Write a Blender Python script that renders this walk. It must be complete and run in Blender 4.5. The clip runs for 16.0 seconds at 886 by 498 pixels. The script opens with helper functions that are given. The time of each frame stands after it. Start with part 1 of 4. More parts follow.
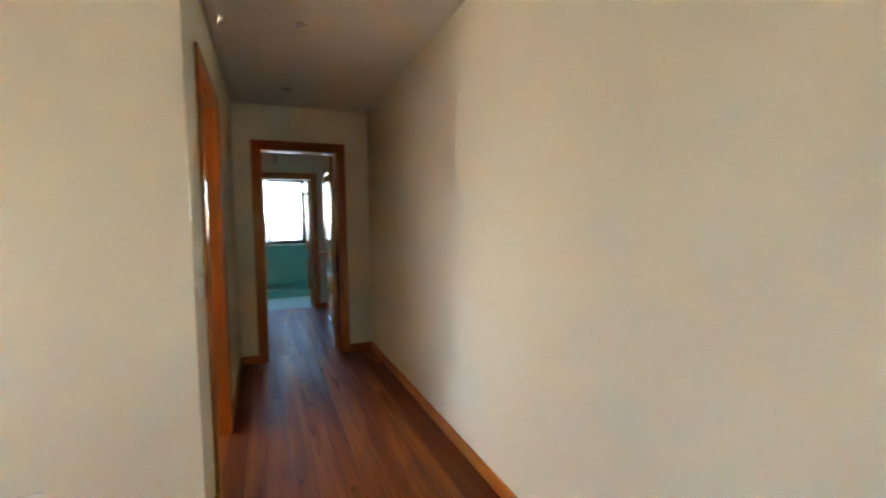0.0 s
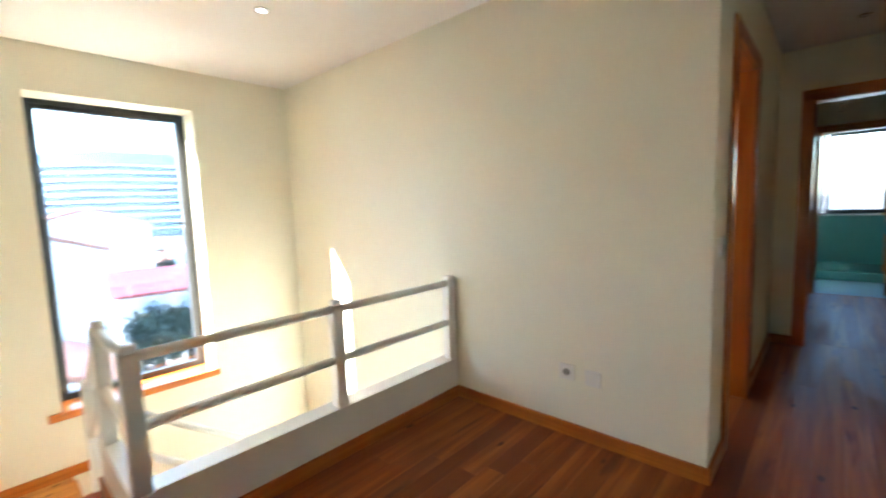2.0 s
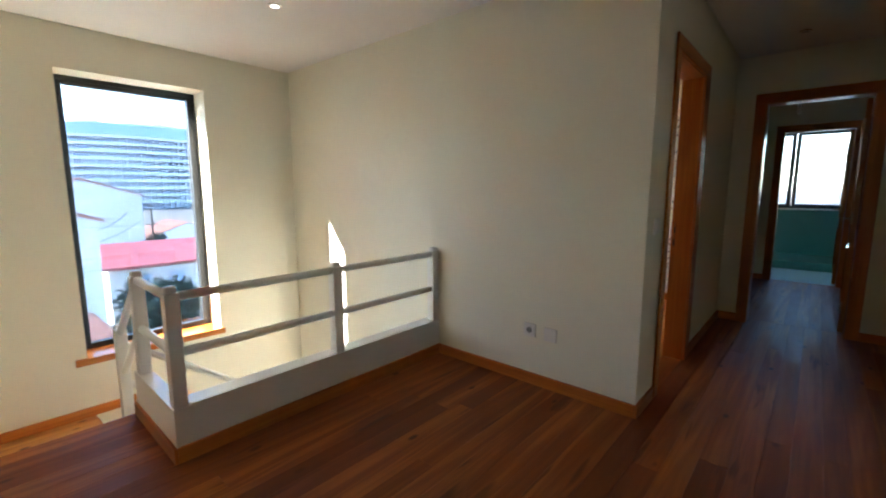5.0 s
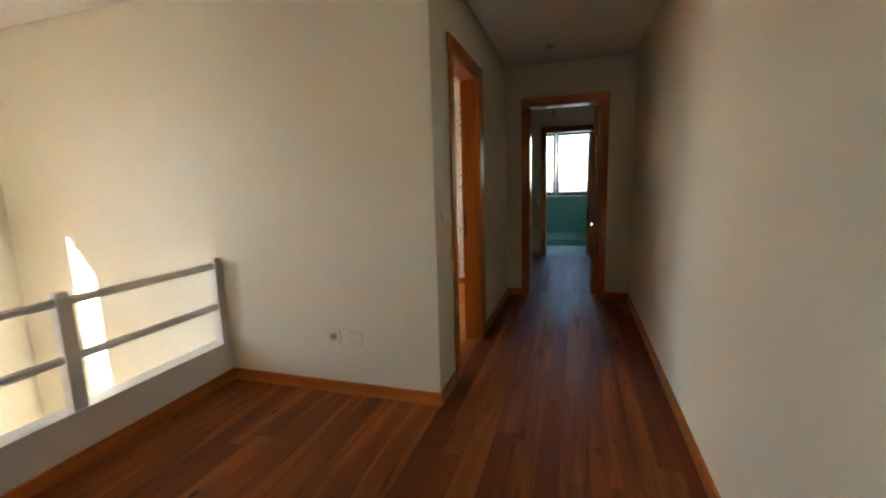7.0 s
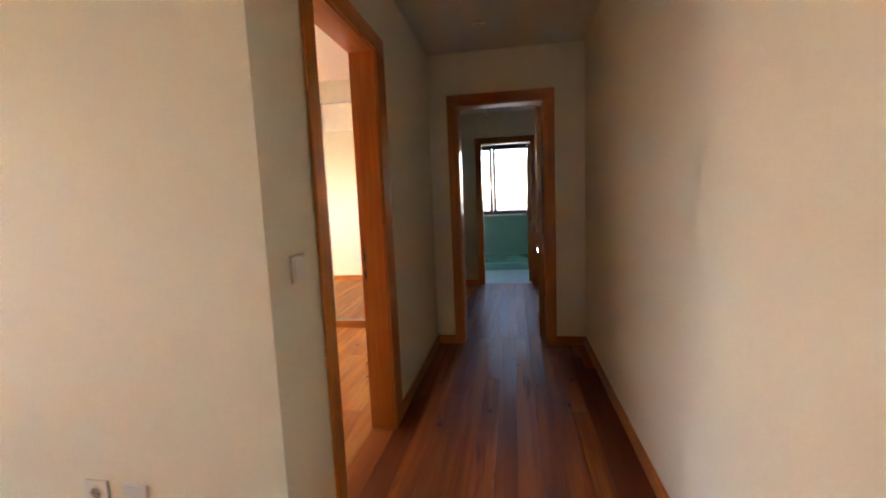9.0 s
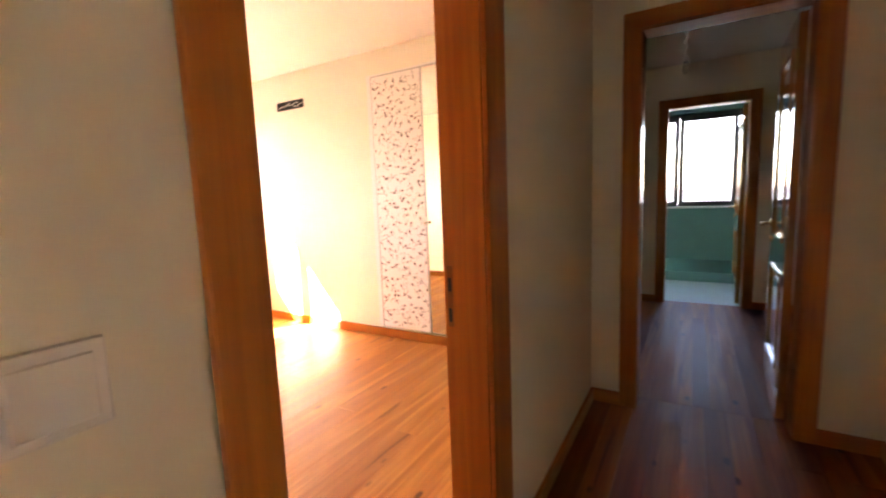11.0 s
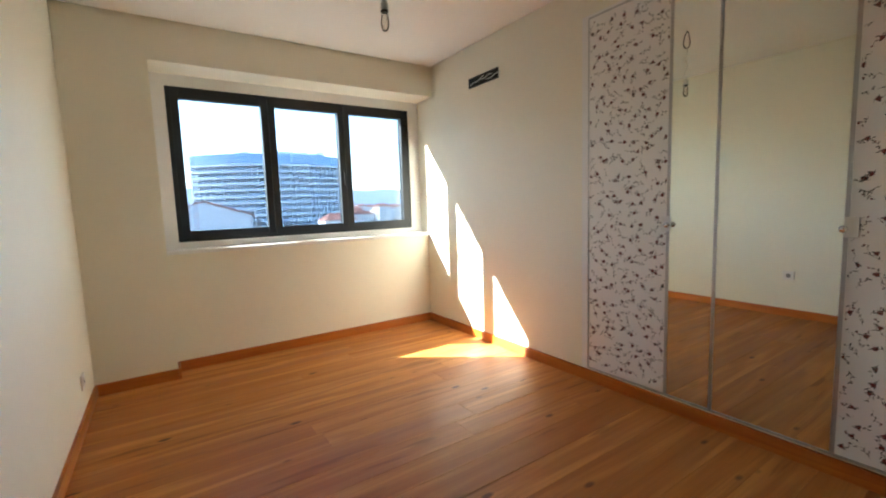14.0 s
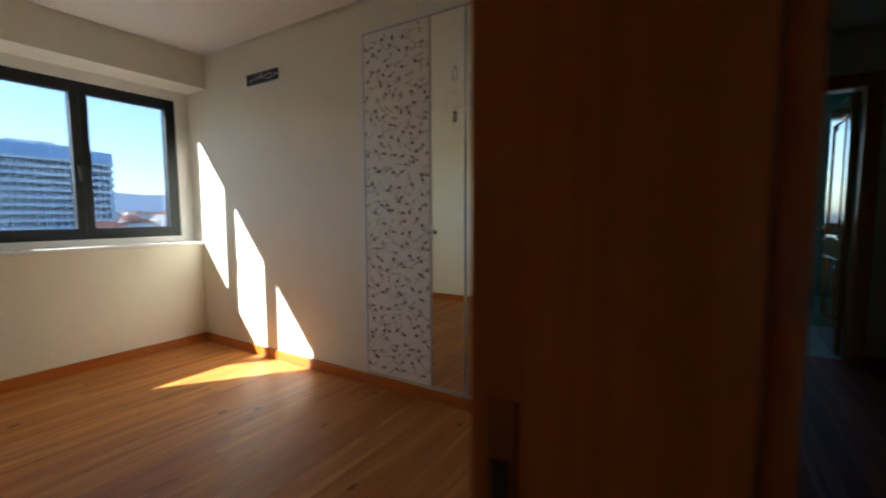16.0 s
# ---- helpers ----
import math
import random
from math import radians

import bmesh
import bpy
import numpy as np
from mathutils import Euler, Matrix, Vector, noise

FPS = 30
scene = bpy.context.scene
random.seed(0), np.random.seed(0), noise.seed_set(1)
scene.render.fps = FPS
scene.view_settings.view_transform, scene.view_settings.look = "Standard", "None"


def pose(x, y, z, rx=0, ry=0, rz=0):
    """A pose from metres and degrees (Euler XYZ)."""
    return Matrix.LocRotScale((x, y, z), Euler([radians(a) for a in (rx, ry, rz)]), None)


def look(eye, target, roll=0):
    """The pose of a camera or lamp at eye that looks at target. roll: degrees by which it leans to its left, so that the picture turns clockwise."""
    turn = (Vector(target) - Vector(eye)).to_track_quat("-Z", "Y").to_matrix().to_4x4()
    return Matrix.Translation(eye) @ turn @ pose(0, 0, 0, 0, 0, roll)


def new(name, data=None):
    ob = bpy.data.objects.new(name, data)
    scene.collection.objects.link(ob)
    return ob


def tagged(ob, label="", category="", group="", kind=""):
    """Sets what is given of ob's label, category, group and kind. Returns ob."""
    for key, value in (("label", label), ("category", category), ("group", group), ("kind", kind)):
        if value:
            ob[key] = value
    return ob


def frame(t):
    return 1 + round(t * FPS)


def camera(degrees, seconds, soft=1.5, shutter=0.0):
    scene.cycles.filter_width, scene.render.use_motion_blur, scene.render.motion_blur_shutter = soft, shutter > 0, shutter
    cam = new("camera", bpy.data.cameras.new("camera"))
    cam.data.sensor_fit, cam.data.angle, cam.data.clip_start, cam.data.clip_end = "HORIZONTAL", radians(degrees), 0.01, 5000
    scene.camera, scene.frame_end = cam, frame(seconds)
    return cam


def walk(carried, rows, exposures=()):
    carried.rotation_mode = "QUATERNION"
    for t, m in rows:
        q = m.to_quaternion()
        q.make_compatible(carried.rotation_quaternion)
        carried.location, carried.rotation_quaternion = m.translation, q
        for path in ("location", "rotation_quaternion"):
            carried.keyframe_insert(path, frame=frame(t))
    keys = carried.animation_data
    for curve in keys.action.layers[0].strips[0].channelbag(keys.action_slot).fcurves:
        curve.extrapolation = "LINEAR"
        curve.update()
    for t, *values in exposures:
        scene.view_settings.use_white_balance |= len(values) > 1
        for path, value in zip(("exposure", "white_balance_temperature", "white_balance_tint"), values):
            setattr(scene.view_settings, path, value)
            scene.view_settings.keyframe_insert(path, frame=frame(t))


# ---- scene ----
cam = camera(92.6, 16.0, soft=2.0, shutter=0.4)
PATH = [
    (0, (0.325, 1.127, 1.298), (1.094, 2.969, 1.178), -0.9),
    (0.5, (0.407, 1.143, 1.288), (0.73, 3.114, 1.196), 0.1),
    (1, (0.471, 1.109, 1.283), (0.323, 3.099, 1.149), -0.3),
    (1.5, (0.497, 1.078, 1.269), (-0.291, 2.912, 1.143), -2.1),
    (2, (0.426, 0.877, 1.28), (-0.919, 2.343, 1.079), -2.0),
    (2.5, (0.483, 0.784, 1.276), (-1.064, 2.038, 1.092), -1.4),
    (3, (0.635, 0.725, 1.273), (-1.018, 1.821, 1.021), 0.1),
    (3.5, (0.697, 0.706, 1.277), (-0.942, 1.827, 1.034), 0.1),
    (3.7, (0.702, 0.699, 1.279), (-0.903, 1.864, 1.022), 0.0),
    (5.8, (0.73, 0.581, 1.242), (-0.396, 2.212, 0.974), 0.0),
    (6, (0.726, 0.592, 1.246), (-0.348, 2.256, 0.97), -0.1),
    (6.5, (0.751, 0.668, 1.246), (-0.057, 2.47, 0.932), -1.5),
    (7, (0.786, 0.821, 1.252), (0.188, 2.705, 0.948), -1.7),
    (7.5, (0.792, 1.023, 1.249), (0.297, 2.94, 0.966), -2.0),
    (8, (0.755, 1.322, 1.246), (0.389, 3.275, 1.022), -1.9),
    (8.2, (0.751, 1.431, 1.262), (0.434, 3.392, 1.035), -2.4),
    (10.3, (0.684, 2.654, 1.226), (0.078, 4.545, 0.991), -2.4),
    (10.5, (0.659, 2.756, 1.226), (-0.073, 4.602, 0.992), -1.4),
    (11, (0.553, 2.996, 1.216), (-0.46, 4.703, 0.971), -2.2),
    (11.5, (0.39, 3.195, 1.241), (-0.814, 4.766, 0.988), -2.8),
    (11.9, (0.317, 3.368, 1.18), (-1.065, 4.799, 0.974), -2.9),
    (12, (0.28, 3.414, 1.176), (-1.148, 4.8, 0.977), -3.5),
    (12.5, (0.163, 3.51, 1.172), (-1.393, 4.741, 0.92), -3.0),
    (13, (0.001, 3.604, 1.165), (-1.663, 4.689, 0.932), -2.5),
    (13.5, (-0.098, 3.644, 1.159), (-1.77, 4.72, 0.943), -2.0),
    (14, (-0.106, 3.671, 1.158), (-1.765, 4.768, 0.95), -1.9),
    (14.5, (-0.087, 3.703, 1.154), (-1.647, 4.94, 0.967), -1.3),
    (15, (-0.048, 3.741, 1.145), (-1.489, 5.114, 0.949), -0.9),
    (15.5, (-0.027, 3.764, 1.123), (-1.287, 5.31, 0.968), -0.4),
    (16, (0.047, 3.826, 1.12), (-0.999, 5.522, 0.955), -0.2),
]
# seconds, stops, kelvin, tint
EXPOSURES = [(0.0, 6.9, 6500, 13), (0.5, 6.85, 6500, 13), (1.0, 6.8, 6500, 13), (1.5, 6.65, 6300, 11), (2.5, 6.3, 6000, 9), (3.5, 5.55, 5950, 10), (6.0, 5.65, 6200, 12), (7.0, 6.05, 6700, 15), (8.0, 6.35, 6900, 20),
             (10.3, 7.05, 8100, 35), (11.0, 6.95, 8100, 34), (11.5, 6.65, 7400, 24), (12.0, 6.1, 6500, 12), (12.5, 5.75, 6250, 9), (13.0, 5.45, 6050, 7), (14.0, 4.85, 5900, 6), (15.0, 4.35, 5800, 6), (15.5, 4.1, 5750, 6), (16.0, 3.85, 5750, 6)]
walk(cam, [(t, look(eye, target, roll)) for t, eye, target, roll in PATH], EXPOSURES)
SKY, SUN = 0.15, 1.6

# ---- light ----
world = bpy.data.worlds.new("sky")
scene.world = world
world.use_nodes = True
_sky = world.node_tree.nodes.new("ShaderNodeTexSky")
_sky.sky_type, _sky.sun_disc = "NISHITA", False
_sky.sun_elevation, _sky.sun_rotation = radians(36.2), radians(217.5)
world.node_tree.nodes["Background"].inputs["Strength"].default_value = SKY
world.node_tree.links.new(_sky.outputs[0], world.node_tree.nodes["Background"].inputs["Color"])
sun = new("sun", bpy.data.lights.new("sun", "SUN"))
sun.data.energy, sun.data.angle, sun.data.color = SUN, radians(0.5), (1.0, 0.95, 0.88)
sun.matrix_world = look((0, 0, 30), Vector((0, 0, 30)) + Vector((0.609 * math.cos(radians(36.2)), 0.793 * math.cos(radians(36.2)), -math.sin(radians(36.2)))))


# ---- materials ----
class Nodes:
    """A small wrapper to write node materials in few lines."""

    def __init__(self, name):
        self.mat = bpy.data.materials.new(name)
        self.mat.use_nodes = True
        self.tree = self.mat.node_tree
        self.bsdf = self.tree.nodes["Principled BSDF"]
        self.out = self.tree.nodes["Material Output"]

    def add(self, kind, **values):
        node = self.tree.nodes.new("ShaderNode" + kind)
        for key, value in values.items():
            key = key.replace("_", " ")
            if key in node.inputs:
                if hasattr(value, "is_output"):
                    self.tree.links.new(value, node.inputs[key])
                else:
                    node.inputs[key].default_value = value
        return node

    def link(self, a, b):
        self.tree.links.new(a, b)

    def coords(self, scale=(1, 1, 1), kind="Object"):
        tc = self.tree.nodes.new("ShaderNodeTexCoord")
        mp = self.tree.nodes.new("ShaderNodeMapping")
        mp.inputs["Scale"].default_value = scale
        self.link(tc.outputs[kind], mp.inputs["Vector"])
        return mp.outputs[0]

    def noise(self, vec, scale, detail=3.0, rough=0.55):
        n = self.add("TexNoise", Vector=vec, Scale=scale, Detail=detail, Roughness=rough)
        return n.outputs["Fac"]

    def ramp(self, fac, stops):
        r = self.tree.nodes.new("ShaderNodeValToRGB")
        while len(r.color_ramp.elements) < len(stops):
            r.color_ramp.elements.new(0.5)
        for e, (p, c) in zip(r.color_ramp.elements, stops):
            e.position, e.color = p, (*c, 1) if len(c) == 3 else c
        self.link(fac, r.inputs[0])
        return r.outputs[0]

    def mix(self, fac, a, b, blend="MIX"):
        m = self.tree.nodes.new("ShaderNodeMix")
        m.data_type, m.blend_type = "RGBA", blend
        for sock, v in ((m.inputs[0], fac), (m.inputs[6], a), (m.inputs[7], b)):
            if hasattr(v, "is_output"):
                self.link(v, sock)
            else:
                sock.default_value = v if not isinstance(v, tuple) else (*v, 1)[:4]
        return m.outputs[2]

    def bump(self, height, strength, distance=0.01):
        b = self.add("Bump", Height=height, Strength=strength, Distance=distance)
        self.link(b.outputs[0], self.bsdf.inputs["Normal"])

    def set(self, **values):
        for key, value in values.items():
            sock = self.bsdf.inputs[key.replace("_", " ")]
            if hasattr(value, "is_output"):
                self.link(value, sock)
            else:
                sock.default_value = (*value, 1) if isinstance(value, tuple) and len(value) == 3 else value
        return self


def paint(name, color, rough=0.6, vary=0.05, grain=120.0, bump=0.12):
    """Wall paint: faint roller texture, slow patches."""
    n = Nodes(name)
    v = n.coords()
    dark = tuple(c * (1 - vary) for c in color)
    col = n.mix(n.ramp(n.noise(v, 1.3, 4), [(0.35, (0, 0, 0)), (0.7, (1, 1, 1))]), dark, color)
    fine = n.noise(v, grain, 2)
    col = n.mix(n.ramp(fine, [(0.4, (0, 0, 0)), (0.65, (0.5, 0.5, 0.5))]), col, tuple(c * 0.97 for c in color))
    n.set(Base_Color=col, Roughness=rough)
    n.bump(fine, bump, 0.002)
    return n.mat


def timber(name, light, dark, rough=0.3, axis=1, fine=1.0, plank=False, coat=0.3, gloss=0.35, tone=0.42, knotty=1.0):
    """Varnished pine: cathedral grain along one axis, heartwood bands, resin streaks, knots and, on planks, a tone of each plank's own."""
    n = Nodes(name)
    tc = n.tree.nodes.new("ShaderNodeTexCoord")
    info = n.tree.nodes.new("ShaderNodeObjectInfo")
    off = n.add("VectorMath")
    off.operation = "MULTIPLY_ADD"
    comb = n.add("CombineXYZ", X=info.outputs["Random"], Y=info.outputs["Random"], Z=info.outputs["Random"])
    n.link(comb.outputs[0], off.inputs[0])
    off.inputs[1].default_value = (37.0, 61.0, 23.0)
    n.link(tc.outputs["Object"], off.inputs[2])

    def stretched(across, along):
        mp = n.tree.nodes.new("ShaderNodeMapping")
        k = [across] * 3
        k[axis] = along
        mp.inputs["Scale"].default_value = k
        n.link(off.outputs[0], mp.inputs["Vector"])
        return mp.outputs[0]

    middle = tuple((a + b) / 2 for a, b in zip(light, dark))
    warp = n.add("TexNoise", Vector=stretched(9.0 * fine, 0.55 * fine), Scale=1.0, Detail=3.0, Distortion=1.1)
    col = n.ramp(warp.outputs["Fac"], [(0.30, tuple(a * 0.75 + b * 0.25 for a, b in zip(dark, light))), (0.46, middle), (0.62, light)])
    heart = n.add("TexNoise", Vector=stretched(5.5 * fine, 0.75 * fine), Scale=1.0, Detail=2.0, Distortion=0.8)
    col = n.mix(n.ramp(heart.outputs["Fac"], [(0.56, (0, 0, 0)), (0.70, (0.62, 0.62, 0.62))]), col, dark)
    streak = n.add("TexNoise", Vector=stretched(70.0 * fine, 1.9), Scale=1.0, Detail=3.0)
    col = n.mix(n.ramp(streak.outputs["Fac"], [(0.3, (0.26, 0.26, 0.26)), (0.58, (0, 0, 0))]), col, tuple(c * 0.7 for c in dark))
    resin = n.add("TexNoise", Vector=stretched(16.0, 1.5), Scale=1.0, Detail=2.0, Distortion=0.4)
    col = n.mix(n.ramp(resin.outputs["Fac"], [(0.635, (0, 0, 0)), (0.72, (0.6 * knotty,) * 3)]), col, tuple(c * 0.42 for c in dark))
    knots = n.add("TexVoronoi", Vector=stretched(6.5, 3.0), Scale=1.0)
    col = n.mix(n.ramp(knots.outputs["Distance"], [(0.06, (0.85 * knotty,) * 3), (0.115, (0, 0, 0))]), col, (0.07, 0.024, 0.009))
    if plank:
        col = n.mix(n.ramp(info.outputs["Random"], [(0.0, (0.0, 0, 0)), (0.6, (0.1, 0.1, 0.1)), (1.0, (tone, tone, tone))]), col, dark)
    n.set(Base_Color=col, Roughness=n.ramp(heart.outputs["Fac"], [(0.3, (rough * 1.2,) * 3), (0.7, (rough * 0.85,) * 3)]))
    n.set(Coat_Weight=coat, Coat_Roughness=0.12, Specular_IOR_Level=gloss)
    n.bump(streak.outputs["Fac"], 0.06, 0.002)
    return n.mat


def plain(name, color, rough=0.5, metal=0.0, vary=0.12, scale=18.0):
    n = Nodes(name)
    col = n.mix(n.noise(n.coords(), scale, 4), tuple(c * (1 - vary) for c in color), color)
    n.set(Base_Color=col, Roughness=rough, Metallic=metal)
    return n.mat


def glass(name, tint=(1, 1, 1)):
    n = Nodes(name)
    tr = n.add("BsdfTransparent", Color=(*tint, 1))
    gl = n.add("BsdfGlossy", Color=(1, 1, 1, 1), Roughness=0.01)
    fr = n.add("Fresnel", IOR=1.45)
    mx = n.tree.nodes.new("ShaderNodeMixShader")
    n.link(fr.outputs[0], mx.inputs[0])
    n.link(tr.outputs[0], mx.inputs[1])
    n.link(gl.outputs[0], mx.inputs[2])
    n.link(mx.outputs[0], n.out.inputs["Surface"])
    return n.mat


CREAM = paint("cream_paint", (0.865, 0.825, 0.68))
WHITE_CEIL = paint("ceiling_paint", (0.88, 0.86, 0.82), 0.8)
WHITE_TRIM = paint("white_trim_paint", (0.84, 0.83, 0.80), 0.4, 0.04)
RAIL_WHITE = paint("white_lacquer", (0.86, 0.84, 0.79), 0.35, 0.06, 60)
PINE = timber("pine_floor", (0.64, 0.268, 0.060), (0.35, 0.105, 0.017), 0.5, 1, 1.0, True, 0.05, 0.28, 0.35)
# hall boards: darker and redder than the bedroom's, more varied in tone
PINE_HALL = timber("darker_pine_floor", (0.44, 0.130, 0.027), (0.165, 0.038, 0.009), 0.5, 1, 1.0, True, 0.0, 0.14, 0.85)
PINE_TINTS = ((0.59, 0.192, 0.027), (0.39, 0.098, 0.011))
CASING = timber("pine_casing", *PINE_TINTS, 0.33, 2, 1.2, False, 0.35, 0.35, 0.4, 0.3)
CASING_X = timber("pine_casing_across", *PINE_TINTS, 0.33, 0, 1.2, False, 0.35, 0.35, 0.4, 0.3)
CASING_Y = timber("pine_casing_along", *PINE_TINTS, 0.33, 1, 1.2, False, 0.35, 0.35, 0.4, 0.3)
LEAF = timber("varnished_door", (0.56, 0.235, 0.062), (0.38, 0.13, 0.027), 0.12, 2, 1.2, False, 0.9, 0.35, 0.4, 0.3)
ANTHRACITE = plain("anthracite_aluminium", (0.012, 0.016, 0.020), 0.45, 0.0, 0.2)
ALU = plain("brushed_aluminium", (0.55, 0.55, 0.54), 0.3, 1.0)
BRASS = plain("old_brass", (0.55, 0.36, 0.13), 0.28, 1.0, 0.3)
CHROME = plain("chrome", (0.75, 0.74, 0.72), 0.12, 1.0)
KNOB = plain("smoked_knob", (0.60, 0.44, 0.27), 0.12, 0.35, 0.3)
PLASTIC = plain("white_plastic", (0.80, 0.78, 0.73), 0.35, 0.0, 0.03)
# near-black that stands in for the shade inside hollows
DARK = plain("void_shade", (0.012, 0.012, 0.012), 0.8)
# tints of both window glasses are added to darken the bright outdoors
GLASS = glass("dimming_glass", (0.33, 0.35, 0.362))
BATH_GLASS = glass("bathroom_dimming_glass", (0.41, 0.43, 0.44))
CLEAR = glass("clear_glass", (0.95, 0.97, 0.97))
PANEL = paint("printed_panel", (0.87, 0.85, 0.82), 0.3, 0.03, 40, 0.03)
RED = plain("print_red", (0.22, 0.035, 0.03), 0.4, 0, 0.5, 60)
GREEN = plain("print_green", (0.065, 0.075, 0.065), 0.4, 0, 0.5, 60)
GREY = plain("print_grey", (0.30, 0.28, 0.25), 0.4, 0, 0.4, 60)
STEM = plain("print_stem", (0.42, 0.38, 0.33), 0.4, 0, 0.4, 60)
MIRROR = plain("mirror_silver", (0.80, 0.84, 0.78), 0.015, 1.0, 0.01)
TEAL = plain("teal_tile", (0.13, 0.33, 0.29), 0.2, 0.0, 0.2, 4)
PALE_TILE = plain("pale_blue_tile", (0.62, 0.74, 0.77), 0.25, 0.0, 0.15, 4)
LIVE = plain("cable_sleeve", (0.75, 0.74, 0.70), 0.4)
BLACK = plain("black_plastic", (0.02, 0.02, 0.02), 0.4)
LENS = plain("lamp_lens", (0.7, 0.7, 0.68), 0.2)
_lit = Nodes("lit_lens")
_lit.set(Base_Color=(0.8, 0.8, 0.78), Emission_Color=(1.0, 0.95, 0.86), Emission_Strength=0.12)
LIT = _lit.mat
BULB = glass("bulb_glass", (0.92, 0.92, 0.92))
FACADE_WHITE = plain("white_render", (0.82, 0.80, 0.77), 0.8, 0, 0.12, 0.8)
FACADE_GREY = plain("grey_render", (0.62, 0.63, 0.66), 0.85, 0, 0.12, 0.5)
# hotel colours are lightened so that they carry some haze
HOTEL_SLAB = plain("hotel_slab", (0.82, 0.83, 0.84), 0.6, 0, 0.08, 0.2)
HOTEL_GLASS = plain("hotel_glass", (0.42, 0.55, 0.76), 0.3, 0, 0.3, 0.25)
HOTEL_TOP = plain("hotel_top_glass", (0.34, 0.52, 0.84), 0.3, 0, 0.15, 0.1)
HOTEL_RAIL = plain("hotel_rail", (0.62, 0.73, 0.88), 0.3, 0, 0.2, 0.3)
HOTEL_DARK = plain("hotel_dark_glazing", (0.36, 0.47, 0.64), 0.3, 0, 0.5, 0.4)
ROOF = plain("red_tiles", (0.46, 0.19, 0.13), 0.8, 0, 0.4, 2.5)
ROOF_SHEET = plain("red_sheet", (0.48, 0.10, 0.10), 0.5, 0, 0.2, 1.5)
ASPHALT = plain("ground_mix", (0.24, 0.225, 0.20), 0.95, 0, 0.5, 0.05)
# pale blue is air haze painted into the hills' colour
HILL = plain("hazy_hill", (0.36, 0.43, 0.52), 1.0, 0, 0.25, 0.003)
FOLIAGE = plain("foliage", (0.12, 0.16, 0.12), 0.8, 0, 0.6, 1.5)
BARK = plain("bark", (0.10, 0.07, 0.05), 0.9)


# ---- mesh helpers ----
def box(bm, x0, y0, z0, x1, y1, z1, bevel=0.0):
    """Adds an upright box to bm."""
    vs = bmesh.ops.create_cube(bm, size=1.0)["verts"]
    for v in vs:
        v.co = Vector(((x0 + x1) / 2 + v.co.x * (x1 - x0), (y0 + y1) / 2 + v.co.y * (y1 - y0), (z0 + z1) / 2 + v.co.z * (z1 - z0)))
    if bevel:
        es = list({e for v in vs for e in v.link_edges})
        bmesh.ops.bevel(bm, geom=es, offset=bevel, segments=2, affect="EDGES", profile=0.6)
    return bm


def boxes(*dims, bevel=0.0):
    bm = bmesh.new()
    for d in dims:
        box(bm, *d, bevel=bevel)
    return bm


def rod(bm, a, b, r, n=14, r2=None):
    """Adds a round bar from a to b."""
    a, b = Vector(a), Vector(b)
    m = Matrix.Translation((a + b) / 2) @ (b - a).to_track_quat("Z", "Y").to_matrix().to_4x4()
    bmesh.ops.create_cone(bm, cap_ends=True, segments=n, radius1=r, radius2=r if r2 is None else r2, depth=(b - a).length, matrix=m)
    return bm


def lathe(bm, profile, at, axis, n=24):
    """Adds a turned body: profile rows are (distance along axis, radius)."""
    m = Matrix.Translation(at) @ Vector(axis).to_track_quat("Z", "Y").to_matrix().to_4x4()
    rings = []
    for d, r in profile:
        rings.append([bm.verts.new(m @ Vector((r * math.cos(2 * math.pi * i / n), r * math.sin(2 * math.pi * i / n), d))) for i in range(n)])
    for p, q in zip(rings, rings[1:]):
        for i in range(n):
            bm.faces.new((p[i], p[(i + 1) % n], q[(i + 1) % n], q[i]))
    bm.faces.new(rings[0][::-1])
    bm.faces.new(rings[-1])
    return bm


def wire(name, points, r, material, parent=None, label=""):
    """A thin cable along points, as a tube mesh."""
    bm = bmesh.new()
    for a, b in zip(points, points[1:]):
        rod(bm, a, b, r, 8)
    return part(name, bm, material, parent, label)


def part(name, bm, material, parent=None, label="", smooth=False):
    """Links a bmesh as one mesh object, under parent if there is one."""
    me = bpy.data.meshes.new(name)
    bmesh.ops.recalc_face_normals(bm, faces=bm.faces)
    bm.to_mesh(me)
    bm.free()
    for m in material if isinstance(material, (list, tuple)) else (material,):
        me.materials.append(m)
    if smooth:
        for p in me.polygons:
            p.use_smooth = True
    ob = new(name, me)
    if parent is not None:
        ob.parent = parent
        ob.matrix_parent_inverse = parent.matrix_world.inverted()
    if label:
        tagged(ob, label)
    return ob


def thing(name, at, label, category, group="", turn=0.0):
    ob = new(name)
    ob.empty_display_size = 0.1
    ob.matrix_world = pose(*at, 0, 0, turn)
    return tagged(ob, label, category, group)


def structure(name, bm, material, label, category):
    return tagged(part(name, bm, material), label, category, kind="structure")


# ---- plan ----
H = 2.43            # ceiling height
TOP = 2.62
WEST, EAST = -3.46, 1.316
SOUTH, HALL_N = 0.235, 2.965
STAIR = -2.07       # edge of the upper floor
STAIR_S = 0.36      # the stair wall stands askew and ends here
DEEP = 0.32         # depth of the stair window opening
COR_W, BED_E = 0.066, -0.060
BED_S, BED_N = 3.225, 5.885
BED_W = -3.552
END, END_B = 5.465, 5.615
D3, D3_B = 8.025, 8.165
BATH_N = 10.46
D1 = (3.35, 4.033)
D2 = (0.31, 0.99)
DOOR_H = 2.01
PL_X, PL_Y = -1.39, 1.155

